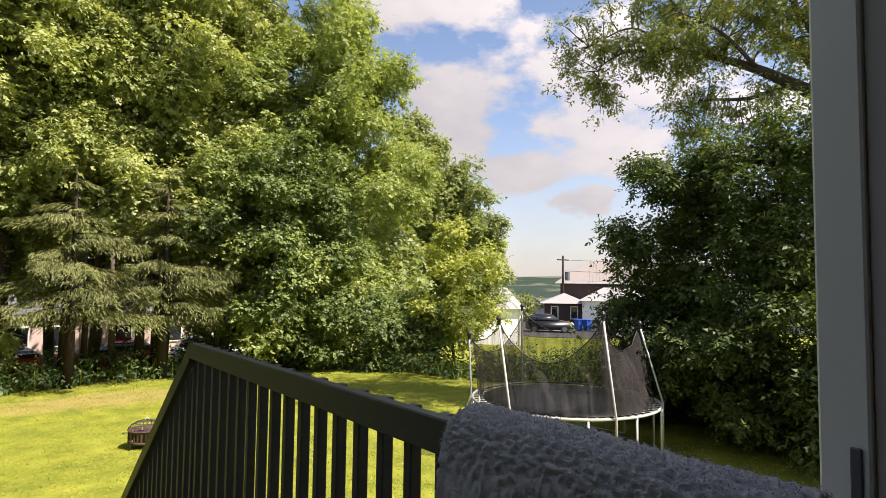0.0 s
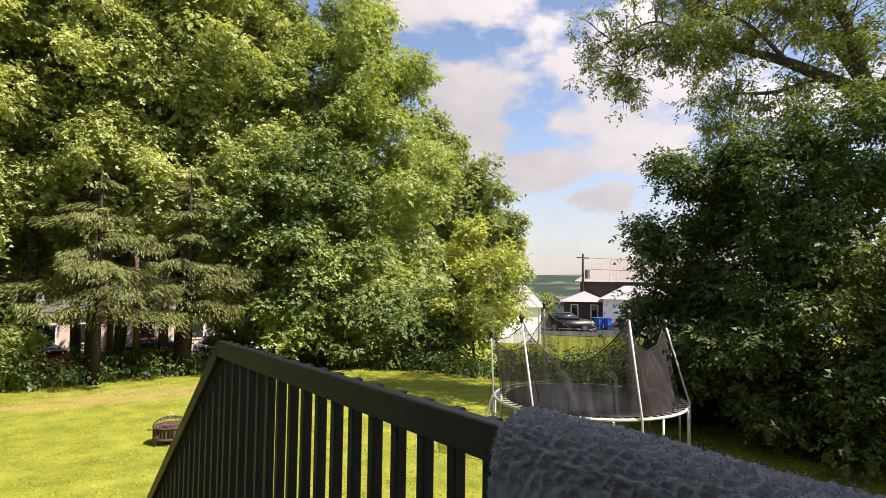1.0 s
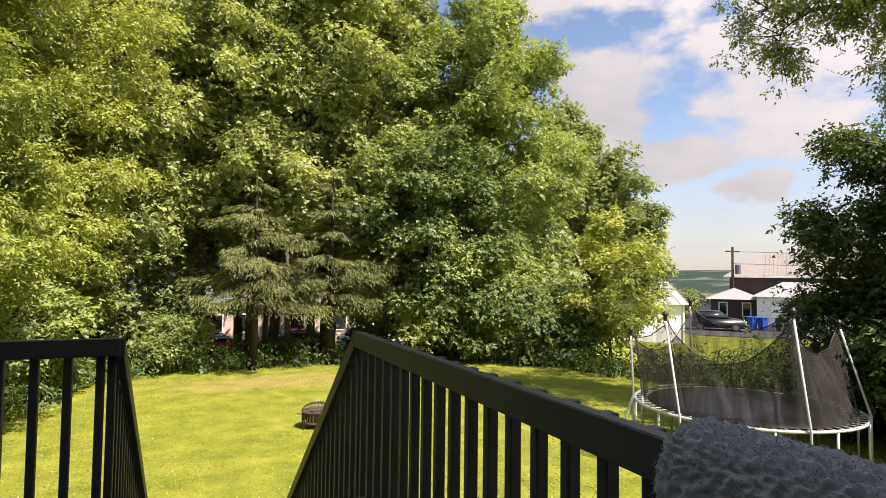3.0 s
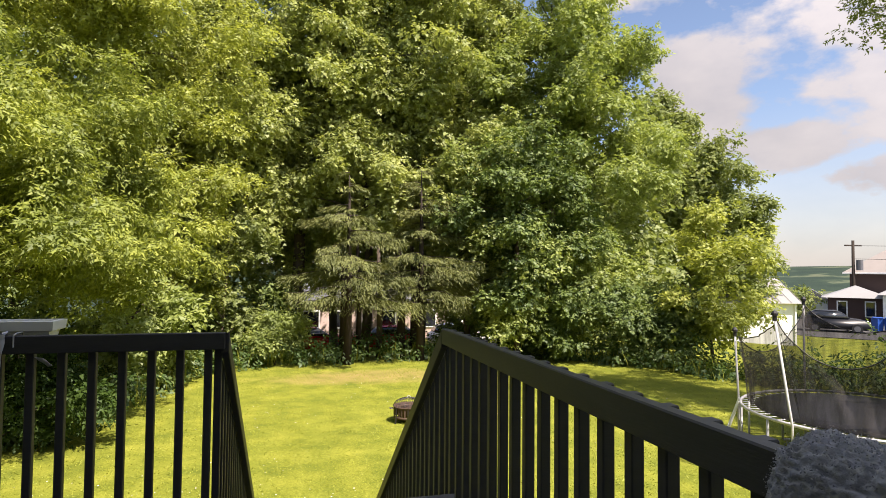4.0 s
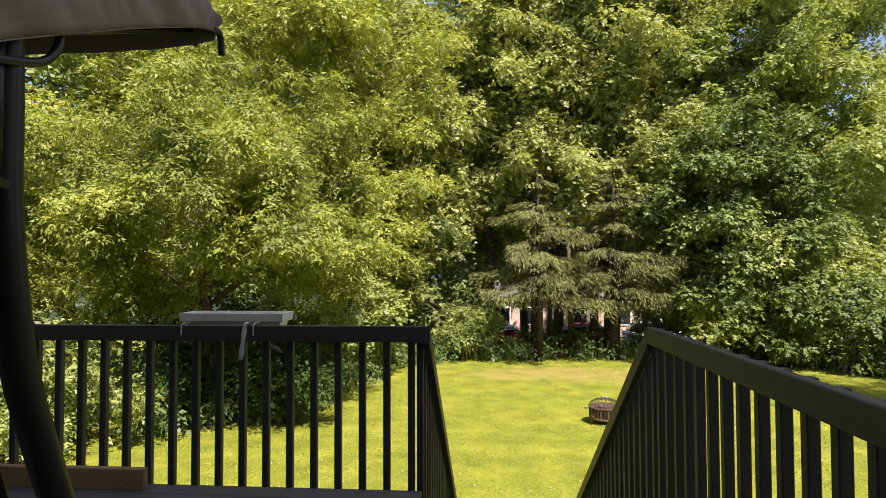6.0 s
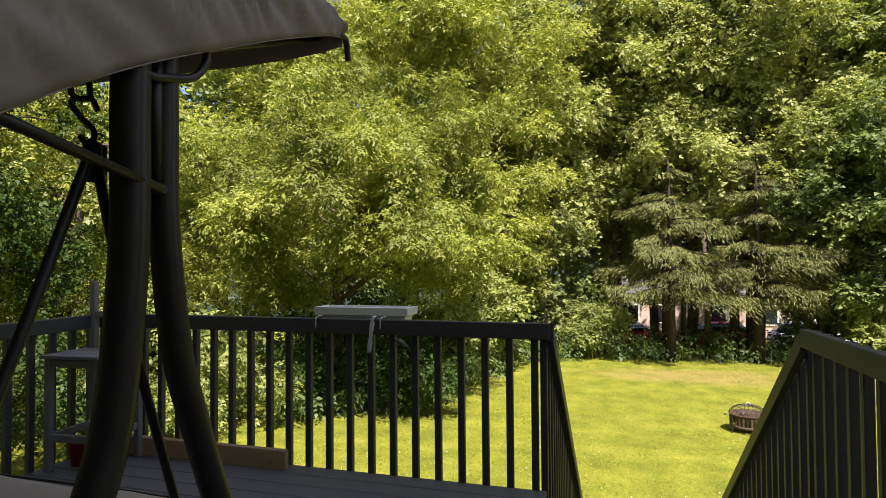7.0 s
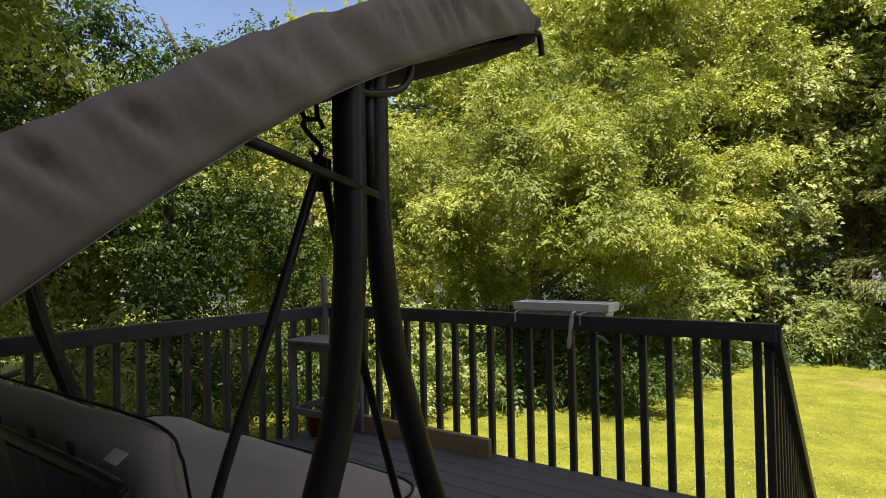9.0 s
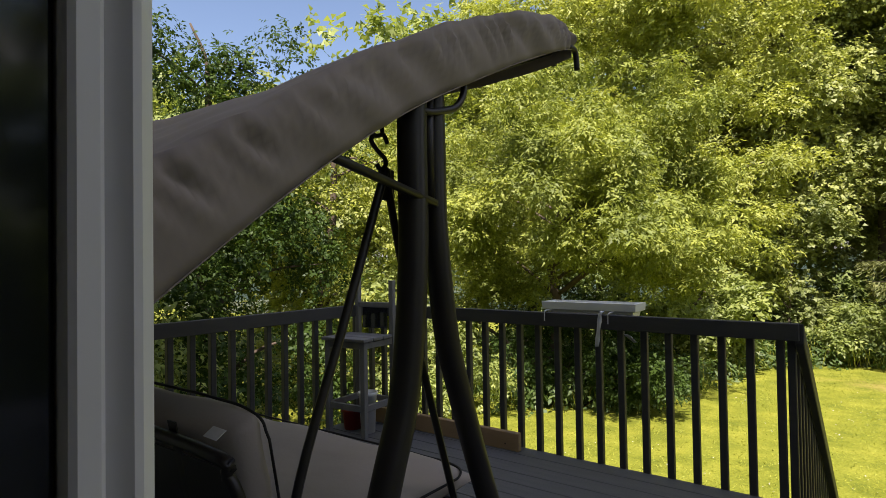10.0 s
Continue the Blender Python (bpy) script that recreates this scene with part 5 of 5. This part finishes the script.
# ---------------------------------------------------------------- fire pit


def make_pit():
    p = thing("fire_pit", "rusty black steel fire pit with a mesh dome on the lawn", "fire pit", at=(2.37, 12.3, LAWN))
    part("bowl", lathe(bmesh.new(), [(0.0, 0.12), (0.22, 0.13), (0.29, 0.20), (0.315, 0.30), (0.335, 0.34), (0.345, 0.345), (0.33, 0.35), (0.30, 0.31), (0.0, 0.26)], 28), M["rust"], p, smooth=True)
    part("ring_band", lathe(bmesh.new(), [(0.322, 0.10), (0.325, 0.10), (0.325, 0.15), (0.322, 0.15)], 28), M["rust"], p, smooth=True)
    for i in range(28):
        a = 2 * math.pi * i / 28
        part("slat", block((-0.016, -0.003, 0.15), (0.016, 0.003, 0.305), 0.001, pose(0.322 * math.cos(a), 0.322 * math.sin(a), 0, 0, 0, math.degrees(a) + 90)), M["rust" if i % 4 else "black_metal"], p)
    for i in range(4):
        a = 2 * math.pi * i / 4 + 0.5
        part("leg", bar([(0.335 * math.cos(a), 0.335 * math.sin(a), 0.345), (0.345 * math.cos(a), 0.345 * math.sin(a), 0.1), (0.37 * math.cos(a), 0.37 * math.sin(a), -0.02)], 0.014, 6), M["black_metal"], p)
    for i in range(14):
        a = math.pi * i / 14
        part("dome_wire", bar([(0.33 * math.cos(a) * math.cos(q), 0.33 * math.sin(a) * math.cos(q), 0.345 + 0.17 * math.sin(q)) for q in (math.pi * k / 12 for k in range(13))], 0.004, 4), M["black_metal"], p)
    for f in (0.3, 0.6, 0.85):
        r, z = 0.33 * math.cos(f * 1.4), 0.345 + 0.17 * math.sin(f * 1.4)
        part("dome_ring", bar([(r * math.cos(q), r * math.sin(q), z) for q in (2 * math.pi * k / 24 for k in range(25))], 0.004, 4), M["black_metal"], p)
    part("dome_knob", bar(curve([(-0.04, 0, 0.51), (-0.02, 0, 0.55), (0.02, 0, 0.55), (0.04, 0, 0.51)], 4), 0.006, 6), M["galv"], p)
    part("side_handle", bar(curve([(-0.33, -0.05, 0.30), (-0.41, -0.04, 0.31), (-0.41, 0.04, 0.31), (-0.33, 0.05, 0.30)], 4), 0.008, 6), M["black_metal"], p)


make_pit()

# ---------------------------------------------------------------- trampoline


def make_trampoline():
    C, R, Z = (9.09, 7.5, LAWN), 1.85, 0.97
    t = thing("trampoline", "round trampoline with galvanised frame and torn black net", "trampoline", at=C, turn=0)
    face = math.atan2(-C[1], -C[0])
    ring = [(R * math.cos(2 * math.pi * k / 48), R * math.sin(2 * math.pi * k / 48), Z) for k in range(49)]
    part("frame_ring", bar(ring, 0.026, 8), M["galv"], t, smooth=True)
    part("jump_mat", lathe(bmesh.new(), [(0.0, Z - 0.02), (1.0, Z - 0.012), (R - 0.22, Z + 0.0), (R - 0.22, Z - 0.008), (0.0, Z - 0.03)], 48), M["mat_black"], t, smooth=True)
    me = finish(bar([(R - 0.03, 0, Z + 0.0), (R - 0.22, 0, Z - 0.004)], 0.008, 5), "spring", M["galv"])
    for k in range(60):
        o = new("spring", me)
        o.parent, o.matrix_basis = t, pose(0, 0, 0, 0, 0, 6 * k)
    # poles: turn, lean outwards, lean sideways, height over the frame
    poles = ((-49.4, -0.42, 0.05, 1.48), (-112.0, 0.0, -0.25, 1.74), (-169.0, 0.0, -0.26, 1.60), (-229.0, 0.05, 0.0, 1.18), (-289.0, 0.0, 0.0, 1.72), (-349.0, -0.05, 0.0, 1.70))
    ang = [radians(q[0]) for q in poles]
    tops = []
    for turn, out, side, high in poles:
        a = radians(turn)
        p = Vector((math.cos(a), math.sin(a), 0))
        q = Vector((-p.y, p.x, 0))
        foot = p * (R + 0.045)
        top = foot + p * out + q * side + Vector((0, 0, Z + high))
        tops.append(top)
        part("pole", bar([foot + Vector((0, 0, 0.03)), foot + Vector((0, 0, Z)), top], 0.019, 8), M["galv"], t, "galvanised pole", smooth=True)
        part("pole_cap", lathe(bmesh.new(), [(0.0, -0.05), (0.032, -0.05), (0.032, 0.03), (0.05, 0.035), (0.05, 0.07), (0.022, 0.11), (0.0, 0.115)], 10, top), M["mat_black"], t)
        ends = [Vector((math.cos(a + d), math.sin(a + d), 0)) * R for d in (-0.26, 0.26)]
        for e in ends:
            part("leg", bar([e + Vector((0, 0, Z - 0.02)), e + Vector((0, 0, 0.04))], 0.021, 7), M["galv"], t, smooth=True)
        part("foot_tube", bar(curve([ends[0] + Vector((0, 0, 0.03)), p * R * 0.99 + Vector((0, 0, 0.012)), ends[1] + Vector((0, 0, 0.03))], 5), 0.021, 7), M["galv"], t, smooth=True)
    sags = [0.35, 0.52, 0.08, 0.40, 0.34, 0.30]
    for i in range(6):
        a, b = tops[i], tops[(i + 1) % 6]
        a0, a1 = ang[i], ang[(i + 1) % 6]
        while a1 - a0 > math.pi:
            a1 -= 2 * math.pi
        while a1 - a0 < -math.pi:
            a1 += 2 * math.pi
        bm = bmesh.new()
        n, m = 26, 14
        cols = []
        for k in range(n + 1):
            f = k / n
            g = a0 + (a1 - a0) * f
            base = Vector((math.cos(g), math.sin(g), 0)) * (R - 0.16) + Vector((0, 0, Z + 0.01))
            up = a.lerp(b, f) - Vector((0, 0, sags[i] * (1 - (2 * f - 1) ** 2) ** 0.9 * 1.35 + 0.06))
            up = Vector((up.x * 0.97, up.y * 0.97, max(up.z, Z + 0.5)))
            col = []
            for j in range(m + 1):
                h = j / m
                w = 0.05 * math.sin(f * 31 + 2 * noise.noise(Vector((f * 4, i, 0)))) * (1 - h) * (0.4 + h)
                p = base.lerp(up, h) + Vector((math.cos(g), math.sin(g), 0)) * (w + 0.06 * noise.noise(Vector((f * 7, h * 2, i * 3))))
                col.append(bm.verts.new(p))
            cols.append(col)
        for c0, c1 in zip(cols, cols[1:]):
            for j in range(m):
                bm.faces.new((c0[j], c1[j], c1[j + 1], c0[j + 1]))
        hem = [c[-1].co.copy() for c in cols]
        part("net_panel", bm, M["net"], t, "sagging black net", smooth=True)
        part("net_hem", bar(hem, 0.010, 5), M["mat_black"], t, smooth=True)
    # ladder leaning on the frame
    a = face + radians(-82)
    p, q = Vector((math.cos(a), math.sin(a), 0)), Vector((-math.sin(a), math.cos(a), 0))
    lad = thing("trampoline_ladder", "small pale metal ladder leaning on the trampoline", "ladder", at=C)
    for s in (-0.17, 0.17):
        part("side_rail", bar([p * (R + 0.02) + q * s + Vector((0, 0, Z + 0.02)), p * (R + 0.36) + q * s], 0.02, 7), M["white"], lad)
    for f in (0.25, 0.5, 0.75):
        part("rung", bar([p * (R + 0.02 + 0.34 * f) + q * s + Vector((0, 0, (Z + 0.02) * (1 - f))) for s in (-0.17, 0.17)], 0.02, 7), M["white"], lad)


make_trampoline()

# ---------------------------------------------------------------- neighbouring houses and street


def wedge(bm, lo, hi, ridge, axis=0, over=0.25):
    """A gable roof over the plan lo to hi, its ridge along x (0) or y (1)."""
    (x0, y0, z), (x1, y1) = lo, hi
    x0, y0, x1, y1 = x0 - over, y0 - over, x1 + over, y1 + over
    if axis == 0:
        my = (y0 + y1) / 2
        pts = [(x0, y0, z), (x1, y0, z), (x1, y1, z), (x0, y1, z), (x0, my, ridge), (x1, my, ridge)]
        faces = ((0, 1, 5, 4), (2, 3, 4, 5), (0, 4, 3), (1, 2, 5), (0, 3, 2, 1))
    else:
        mx = (x0 + x1) / 2
        pts = [(x0, y0, z), (x1, y0, z), (x1, y1, z), (x0, y1, z), (mx, y0, ridge), (mx, y1, ridge)]
        faces = ((0, 4, 5, 3), (1, 2, 5, 4), (0, 1, 4), (2, 3, 5), (0, 3, 2, 1))
    v = [bm.verts.new(p) for p in pts]
    for f in faces:
        bm.faces.new([v[i] for i in f])
    bmesh.ops.recalc_face_normals(bm, faces=bm.faces)
    return bm


def hip(bm, lo, hi, ridge, inset, over=0.3):
    (x0, y0, z), (x1, y1) = lo, hi
    x0, y0, x1, y1 = x0 - over, y0 - over, x1 + over, y1 + over
    mx, my = (x0 + x1) / 2, (y0 + y1) / 2
    a, b = ((x0 + inset, my, ridge), (x1 - inset, my, ridge)) if x1 - x0 > y1 - y0 else ((mx, y0 + inset, ridge), (mx, y1 - inset, ridge))
    v = [bm.verts.new(p) for p in ((x0, y0, z), (x1, y0, z), (x1, y1, z), (x0, y1, z), a, b)]
    fs = ((0, 1, 5, 4), (2, 3, 4, 5), (0, 4, 3), (1, 2, 5), (0, 3, 2, 1)) if x1 - x0 > y1 - y0 else ((0, 4, 5, 3), (1, 2, 5, 4), (0, 1, 4), (2, 3, 5), (0, 3, 2, 1))
    for f in fs:
        bm.faces.new([v[i] for i in f])
    bmesh.ops.recalc_face_normals(bm, faces=bm.faces)
    return bm


def window(parent, w, h, m):
    f = part("window", block((-w / 2, -0.05, 0), (w / 2, 0.03, h), 0.01, m), M["white"], parent, "white-framed window")
    part("pane", block((-w / 2 + 0.09, -0.062, 0.09), (w / 2 - 0.09, -0.052, h - 0.09), 0, m), M["glass_dark"], f)


def ribs(parent, p0, p1, q0, q1, n, k="metal_roof"):
    """Raised seams down a sheet-metal roof slope between its eave p0-p1 and ridge q0-q1."""
    for i in range(n + 1):
        f = i / n
        a, b = Vector(p0).lerp(Vector(p1), f), Vector(q0).lerp(Vector(q1), f)
        part("seam", bar([a, b], 0.013, 4), M[k], parent)


YAW = -52.0                           # the street's houses stand at this turn


def white_garage():
    h = thing("garage", "white garage with a pale metal roof behind the small tree", "garage", at=(26.0, 29.5, -2.75), turn=-20)
    part("wall", block((-3.2, -2.6, 0), (1.9, 3.0, 2.35), 0.01), M["white_wall"], h)
    r = part("roof", wedge(bmesh.new(), (-3.2, -2.6, 2.351), (1.9, 3.0), 3.75, 0, 0.3), M["white_roof"], h)
    ribs(r, (-3.5, -2.9, 2.38), (2.2, -2.9, 2.38), (-3.5, 0.2, 3.78), (2.2, 0.2, 3.78), 10, "white_roof")
    part("garage_door", block((-2.4, -2.66, 0), (0.2, -2.605, 2.0), 0.01), M["white"], h)
    part("corner_board", block((1.86, -2.68, 0), (1.96, -2.6, 2.34), 0.005), M["white"], h)
    for z in (0.35, 0.7, 1.05, 1.4, 1.75, 2.1):
        part("siding_lap", block((1.902, -2.6, z), (1.922, 3.0, z + 0.03), 0), M["white_wall"], h)


def brown_house():
    h = thing("house", "brown house with a pale ribbed metal roof across the street", "house", at=(52.6, 40.2, -2.9), turn=-54)
    part("wall", block((-3.5, -3.5, 0), (7.5, 6.0, 4.3), 0.02), M["brown_wall"], h)
    r = part("roof", hip(bmesh.new(), (-3.5, -3.5, 4.301), (7.5, 6.0), 6.75, 3.4, 0.5), M["metal_roof"], h)
    ribs(r, (-0.5, -4.0, 4.32), (4.5, -4.0, 4.32), (-0.5, 1.2, 6.76), (4.5, 1.2, 6.76), 14)
    c = part("fascia", block((-4.0, -4.02, 4.18), (8.0, -3.95, 4.32), 0.01), M["white"], h)
    p = thing("house_porch", "low brown wing with a white metal roof", "porch", at=(45.6, 38.6, -3.0), turn=-48)
    part("wall", block((-2.0, -1.2, 0), (2.0, 3.0, 2.3), 0.02), M["brown_wall"], p)
    part("roof", hip(bmesh.new(), (-2.0, -1.2, 2.301), (2.0, 3.0), 3.3, 1.6, 0.45), M["white_roof"], p)
    for x in (-1.0, 0.9):
        window(p, 0.75, 1.3, Matrix.Translation((x, -1.23, 0.75)))
    part("door", block((1.3, -1.26, 0), (1.9, -1.205, 2.0), 0.01), M["brown_wall"], p)
    g = thing("garage", "white garage with a white hipped roof beside the brown house", "garage", at=(45.2, 32.6, -3.0), turn=-53)
    part("wall", block((-2.6, -2.4, 0), (3.6, 3.2, 2.75), 0.02), M["white_wall"], g)
    part("roof", hip(bmesh.new(), (-2.6, -2.4, 2.751), (3.6, 3.2), 3.95, 2.2, 0.35), M["white_roof"], g)
    d = part("garage_door", block((-1.6, -2.47, 0), (1.6, -2.405, 2.2), 0.01), M["white"], g, "white panelled garage door")
    for z in (0.5, 1.0, 1.5):
        part("panel_joint", block((-1.58, -2.478, z), (1.58, -2.4705, z + 0.03), 0), M["grey_plastic"], d)
    s = thing("shed", "small cream shed far down the street", "shed", at=(50.5, 47.5, -3.0), turn=-47)
    part("wall", block((-1.3, -1, 0), (1.3, 1.5, 1.7), 0.01), M["white_wall"], s)
    part("roof", wedge(bmesh.new(), (-1.3, -1, 1.701), (1.3, 1.5), 2.7, 1, 0.2), M["grey_plastic"], s)


def car(label, at, turn, paint, length=4.5, h=1.65):
    """A parked car: one shaped body, glasshouse, wheels."""
    c = thing("car", label, "car", "parked cars", at=at, turn=turn)
    L, W = length / 2, 0.9
    side = [(-L, 0.35), (-L, 0.75), (-L * 0.93, 0.95), (-L * 0.84, 1.02), (L * 0.42, 1.0), (L * 0.72, 0.93), (L * 0.96, 0.80), (L, 0.6), (L, 0.35), (L * 0.9, 0.25), (-L * 0.9, 0.25)]
    roof = [(-L * 0.90, 1.0), (-L * 0.78, h - 0.10), (-L * 0.62, h), (L * 0.05, h), (L * 0.18, h - 0.07), (L * 0.45, 1.0)]
    for name, prof, w0, w1, k in (("body", side, W, W * 0.94, paint), ("cabin", roof, W * 0.93, W * 0.78, "glass_dark")):
        bm = bmesh.new()
        zs = [z for _, z in prof]
        z0, z1 = min(zs), max(zs)
        rows = [[bm.verts.new((x, s * (w0 + (w1 - w0) * (z - z0) / (z1 - z0)), z)) for x, z in prof] for s in (-1, 1)]
        bm.faces.new(rows[0])
        bm.faces.new(rows[1][::-1])
        n = len(prof)
        for i in range(n):
            bm.faces.new((rows[0][i], rows[1][i], rows[1][(i + 1) % n], rows[0][(i + 1) % n]))
        bmesh.ops.recalc_face_normals(bm, faces=bm.faces)
        bmesh.ops.bevel(bm, geom=bm.edges[:], offset=0.05, segments=2, affect="EDGES")
        part(name, bm, M[k], c, smooth=True)
    part("roof_panel", block((-L * 0.62, -W * 0.74, h - 0.02), (L * 0.05, W * 0.74, h + 0.02), 0.015), M[paint], c, smooth=True)
    for x in (-L * 0.62, L * 0.62):
        for s in (-1, 1):
            w = part("wheel", bar([(x, s * (W - 0.16), 0.33), (x, s * (W + 0.03), 0.33)], 0.33, 16), M["rubber"], c)
            part("rim", bar([(x, s * (W + 0.031), 0.33), (x, s * (W + 0.045), 0.33)], 0.2, 12), M["grey_plastic"], w)
    for s in (-1, 1):
        part("headlight", block((L * 0.93, s * W * 0.72 - 0.16, 0.66), (L * 1.0, s * W * 0.72 + 0.16, 0.80), 0.02), M["clear_plastic"], c)
    return c


def street():
    white_garage()
    brown_house()
    car("black estate car parked before the brown house", (37.3, 33.2, -2.86), -46, "car_black", 4.0, 1.5)
    p = thing("utility_pole", "wooden utility pole with a transformer and wires", "pole", at=(47.0, 40.0, -3.0))
    part("pole", bar([(0, 0, -0.5), (0, 0, 7.2)], [0.15, 0.11], 8), M["bark_dark"], p, smooth=True)
    part("transformer", bar([(0.35, -0.3, 4.6), (0.35, -0.3, 5.5)], 0.26, 10), M["grey_plastic"], p)
    part("crossarm", block((-0.9, -0.06, 6.7), (0.9, 0.06, 6.82), 0.01), M["bark_dark"], p)
    for dz in (5.6, 6.75):
        part("wire", bar(curve([(0, 0, dz), (14, -14, dz - 0.5), (34, -34, dz + 0.3)], 6), 0.018, 4), M["rubber"], p)
    for x, y, k, n in ((40.7, 31.9, "blue", "blue wheeled bin beside the garage"), (41.4, 30.9, "grey_plastic", "grey wheeled bin beside the garage"), (40.3, 32.5, "blue", "blue wheeled bin beside the garage")):
        b = thing("wheeled_bin", n, "bin", "wheeled bins", at=(x, y, -2.86), turn=-50)
        bm = lathe(bmesh.new(), [(0.30, 0.08), (0.40, 0.98), (0.42, 0.99)], 4)
        bmesh.ops.contextual_create(bm, geom=[e for e in bm.edges if e.is_boundary])
        part("body", bm, M[k], b)
        part("lid", block((-0.31, -0.31, 0.99), (0.31, 0.33, 1.06), 0.02), M[k], b)
        for s in (-0.22, 0.22):
            part("wheel", bar([(s - 0.03, 0.28, 0.1), (s + 0.03, 0.28, 0.1)], 0.1, 10), M["rubber"], b)
    # drive, street and rough grass between
    bm = bmesh.new()
    pts = [(30, 36), (33, 30.5), (37, 26), (44, 22), (60, 30), (48, 40), (40, 46)]
    c = bm.verts.new((42, 33, -2.83))
    ring = [bm.verts.new((x, y, -2.83)) for x, y in pts]
    for a, b in zip(ring, ring[1:] + ring[:1]):
        bm.faces.new((c, a, b))
    bmesh.ops.recalc_face_normals(bm, faces=bm.faces)
    tagged(new("road", finish(bm, "road", M["asphalt"])), "grey asphalt yard before the houses", "road", kind="structure")
    h = thing("house", "rose-brick house with white windows behind the spruces", "house", at=(6.2, 41.5, -3.85), turn=0)
    part("wall", block((-7, 0, 0), (6.5, 7, 2.9), 0.02), M["brick"], h)
    part("roof", hip(bmesh.new(), (-7, 0, 2.901), (6.5, 7), 4.8, 3.2, 0.45), M["grey_plastic"], h)
    for x in (-5.2, -3.0, 0.2, 3.2, 5.2):
        window(h, 1.2, 1.3, Matrix.Translation((x, -0.03, 0.95)))
    part("garage_door", block((-2.1, -0.06, 0), (-0.9, -0.005, 2.0), 0.01), M["metal_roof"], h)
    car("red car parked behind the spruces", (1.0, 36.4, -3.75), 4, "red", 4.3, 1.45)
    car("red car parked behind the spruces", (5.3, 36.6, -3.75), 178, "red", 4.3, 1.45)
    car("pale car parked behind the spruces", (10.6, 36.8, -3.75), 2, "clear_plastic", 4.3, 1.5)


street()
T("shrub", "low green shrubs along the street", (29.5, 33.5, -2.9), 1.6, 0.04, [(0, 0, 0.8, 2.2, 1.6, 1.1)], 60, 40, 0.16, "leaf_lime", 81, 0.4, "bark_dark", category="shrub")
T("shrub", "low green shrubs along the street", (46.0, 46.5, -3.0), 2.6, 0.05, [(0, 0, 1.3, 3.6, 3.0, 1.6)], 70, 40, 0.25, "leaf_far", 82, 0.7, "bark_dark", category="shrub")
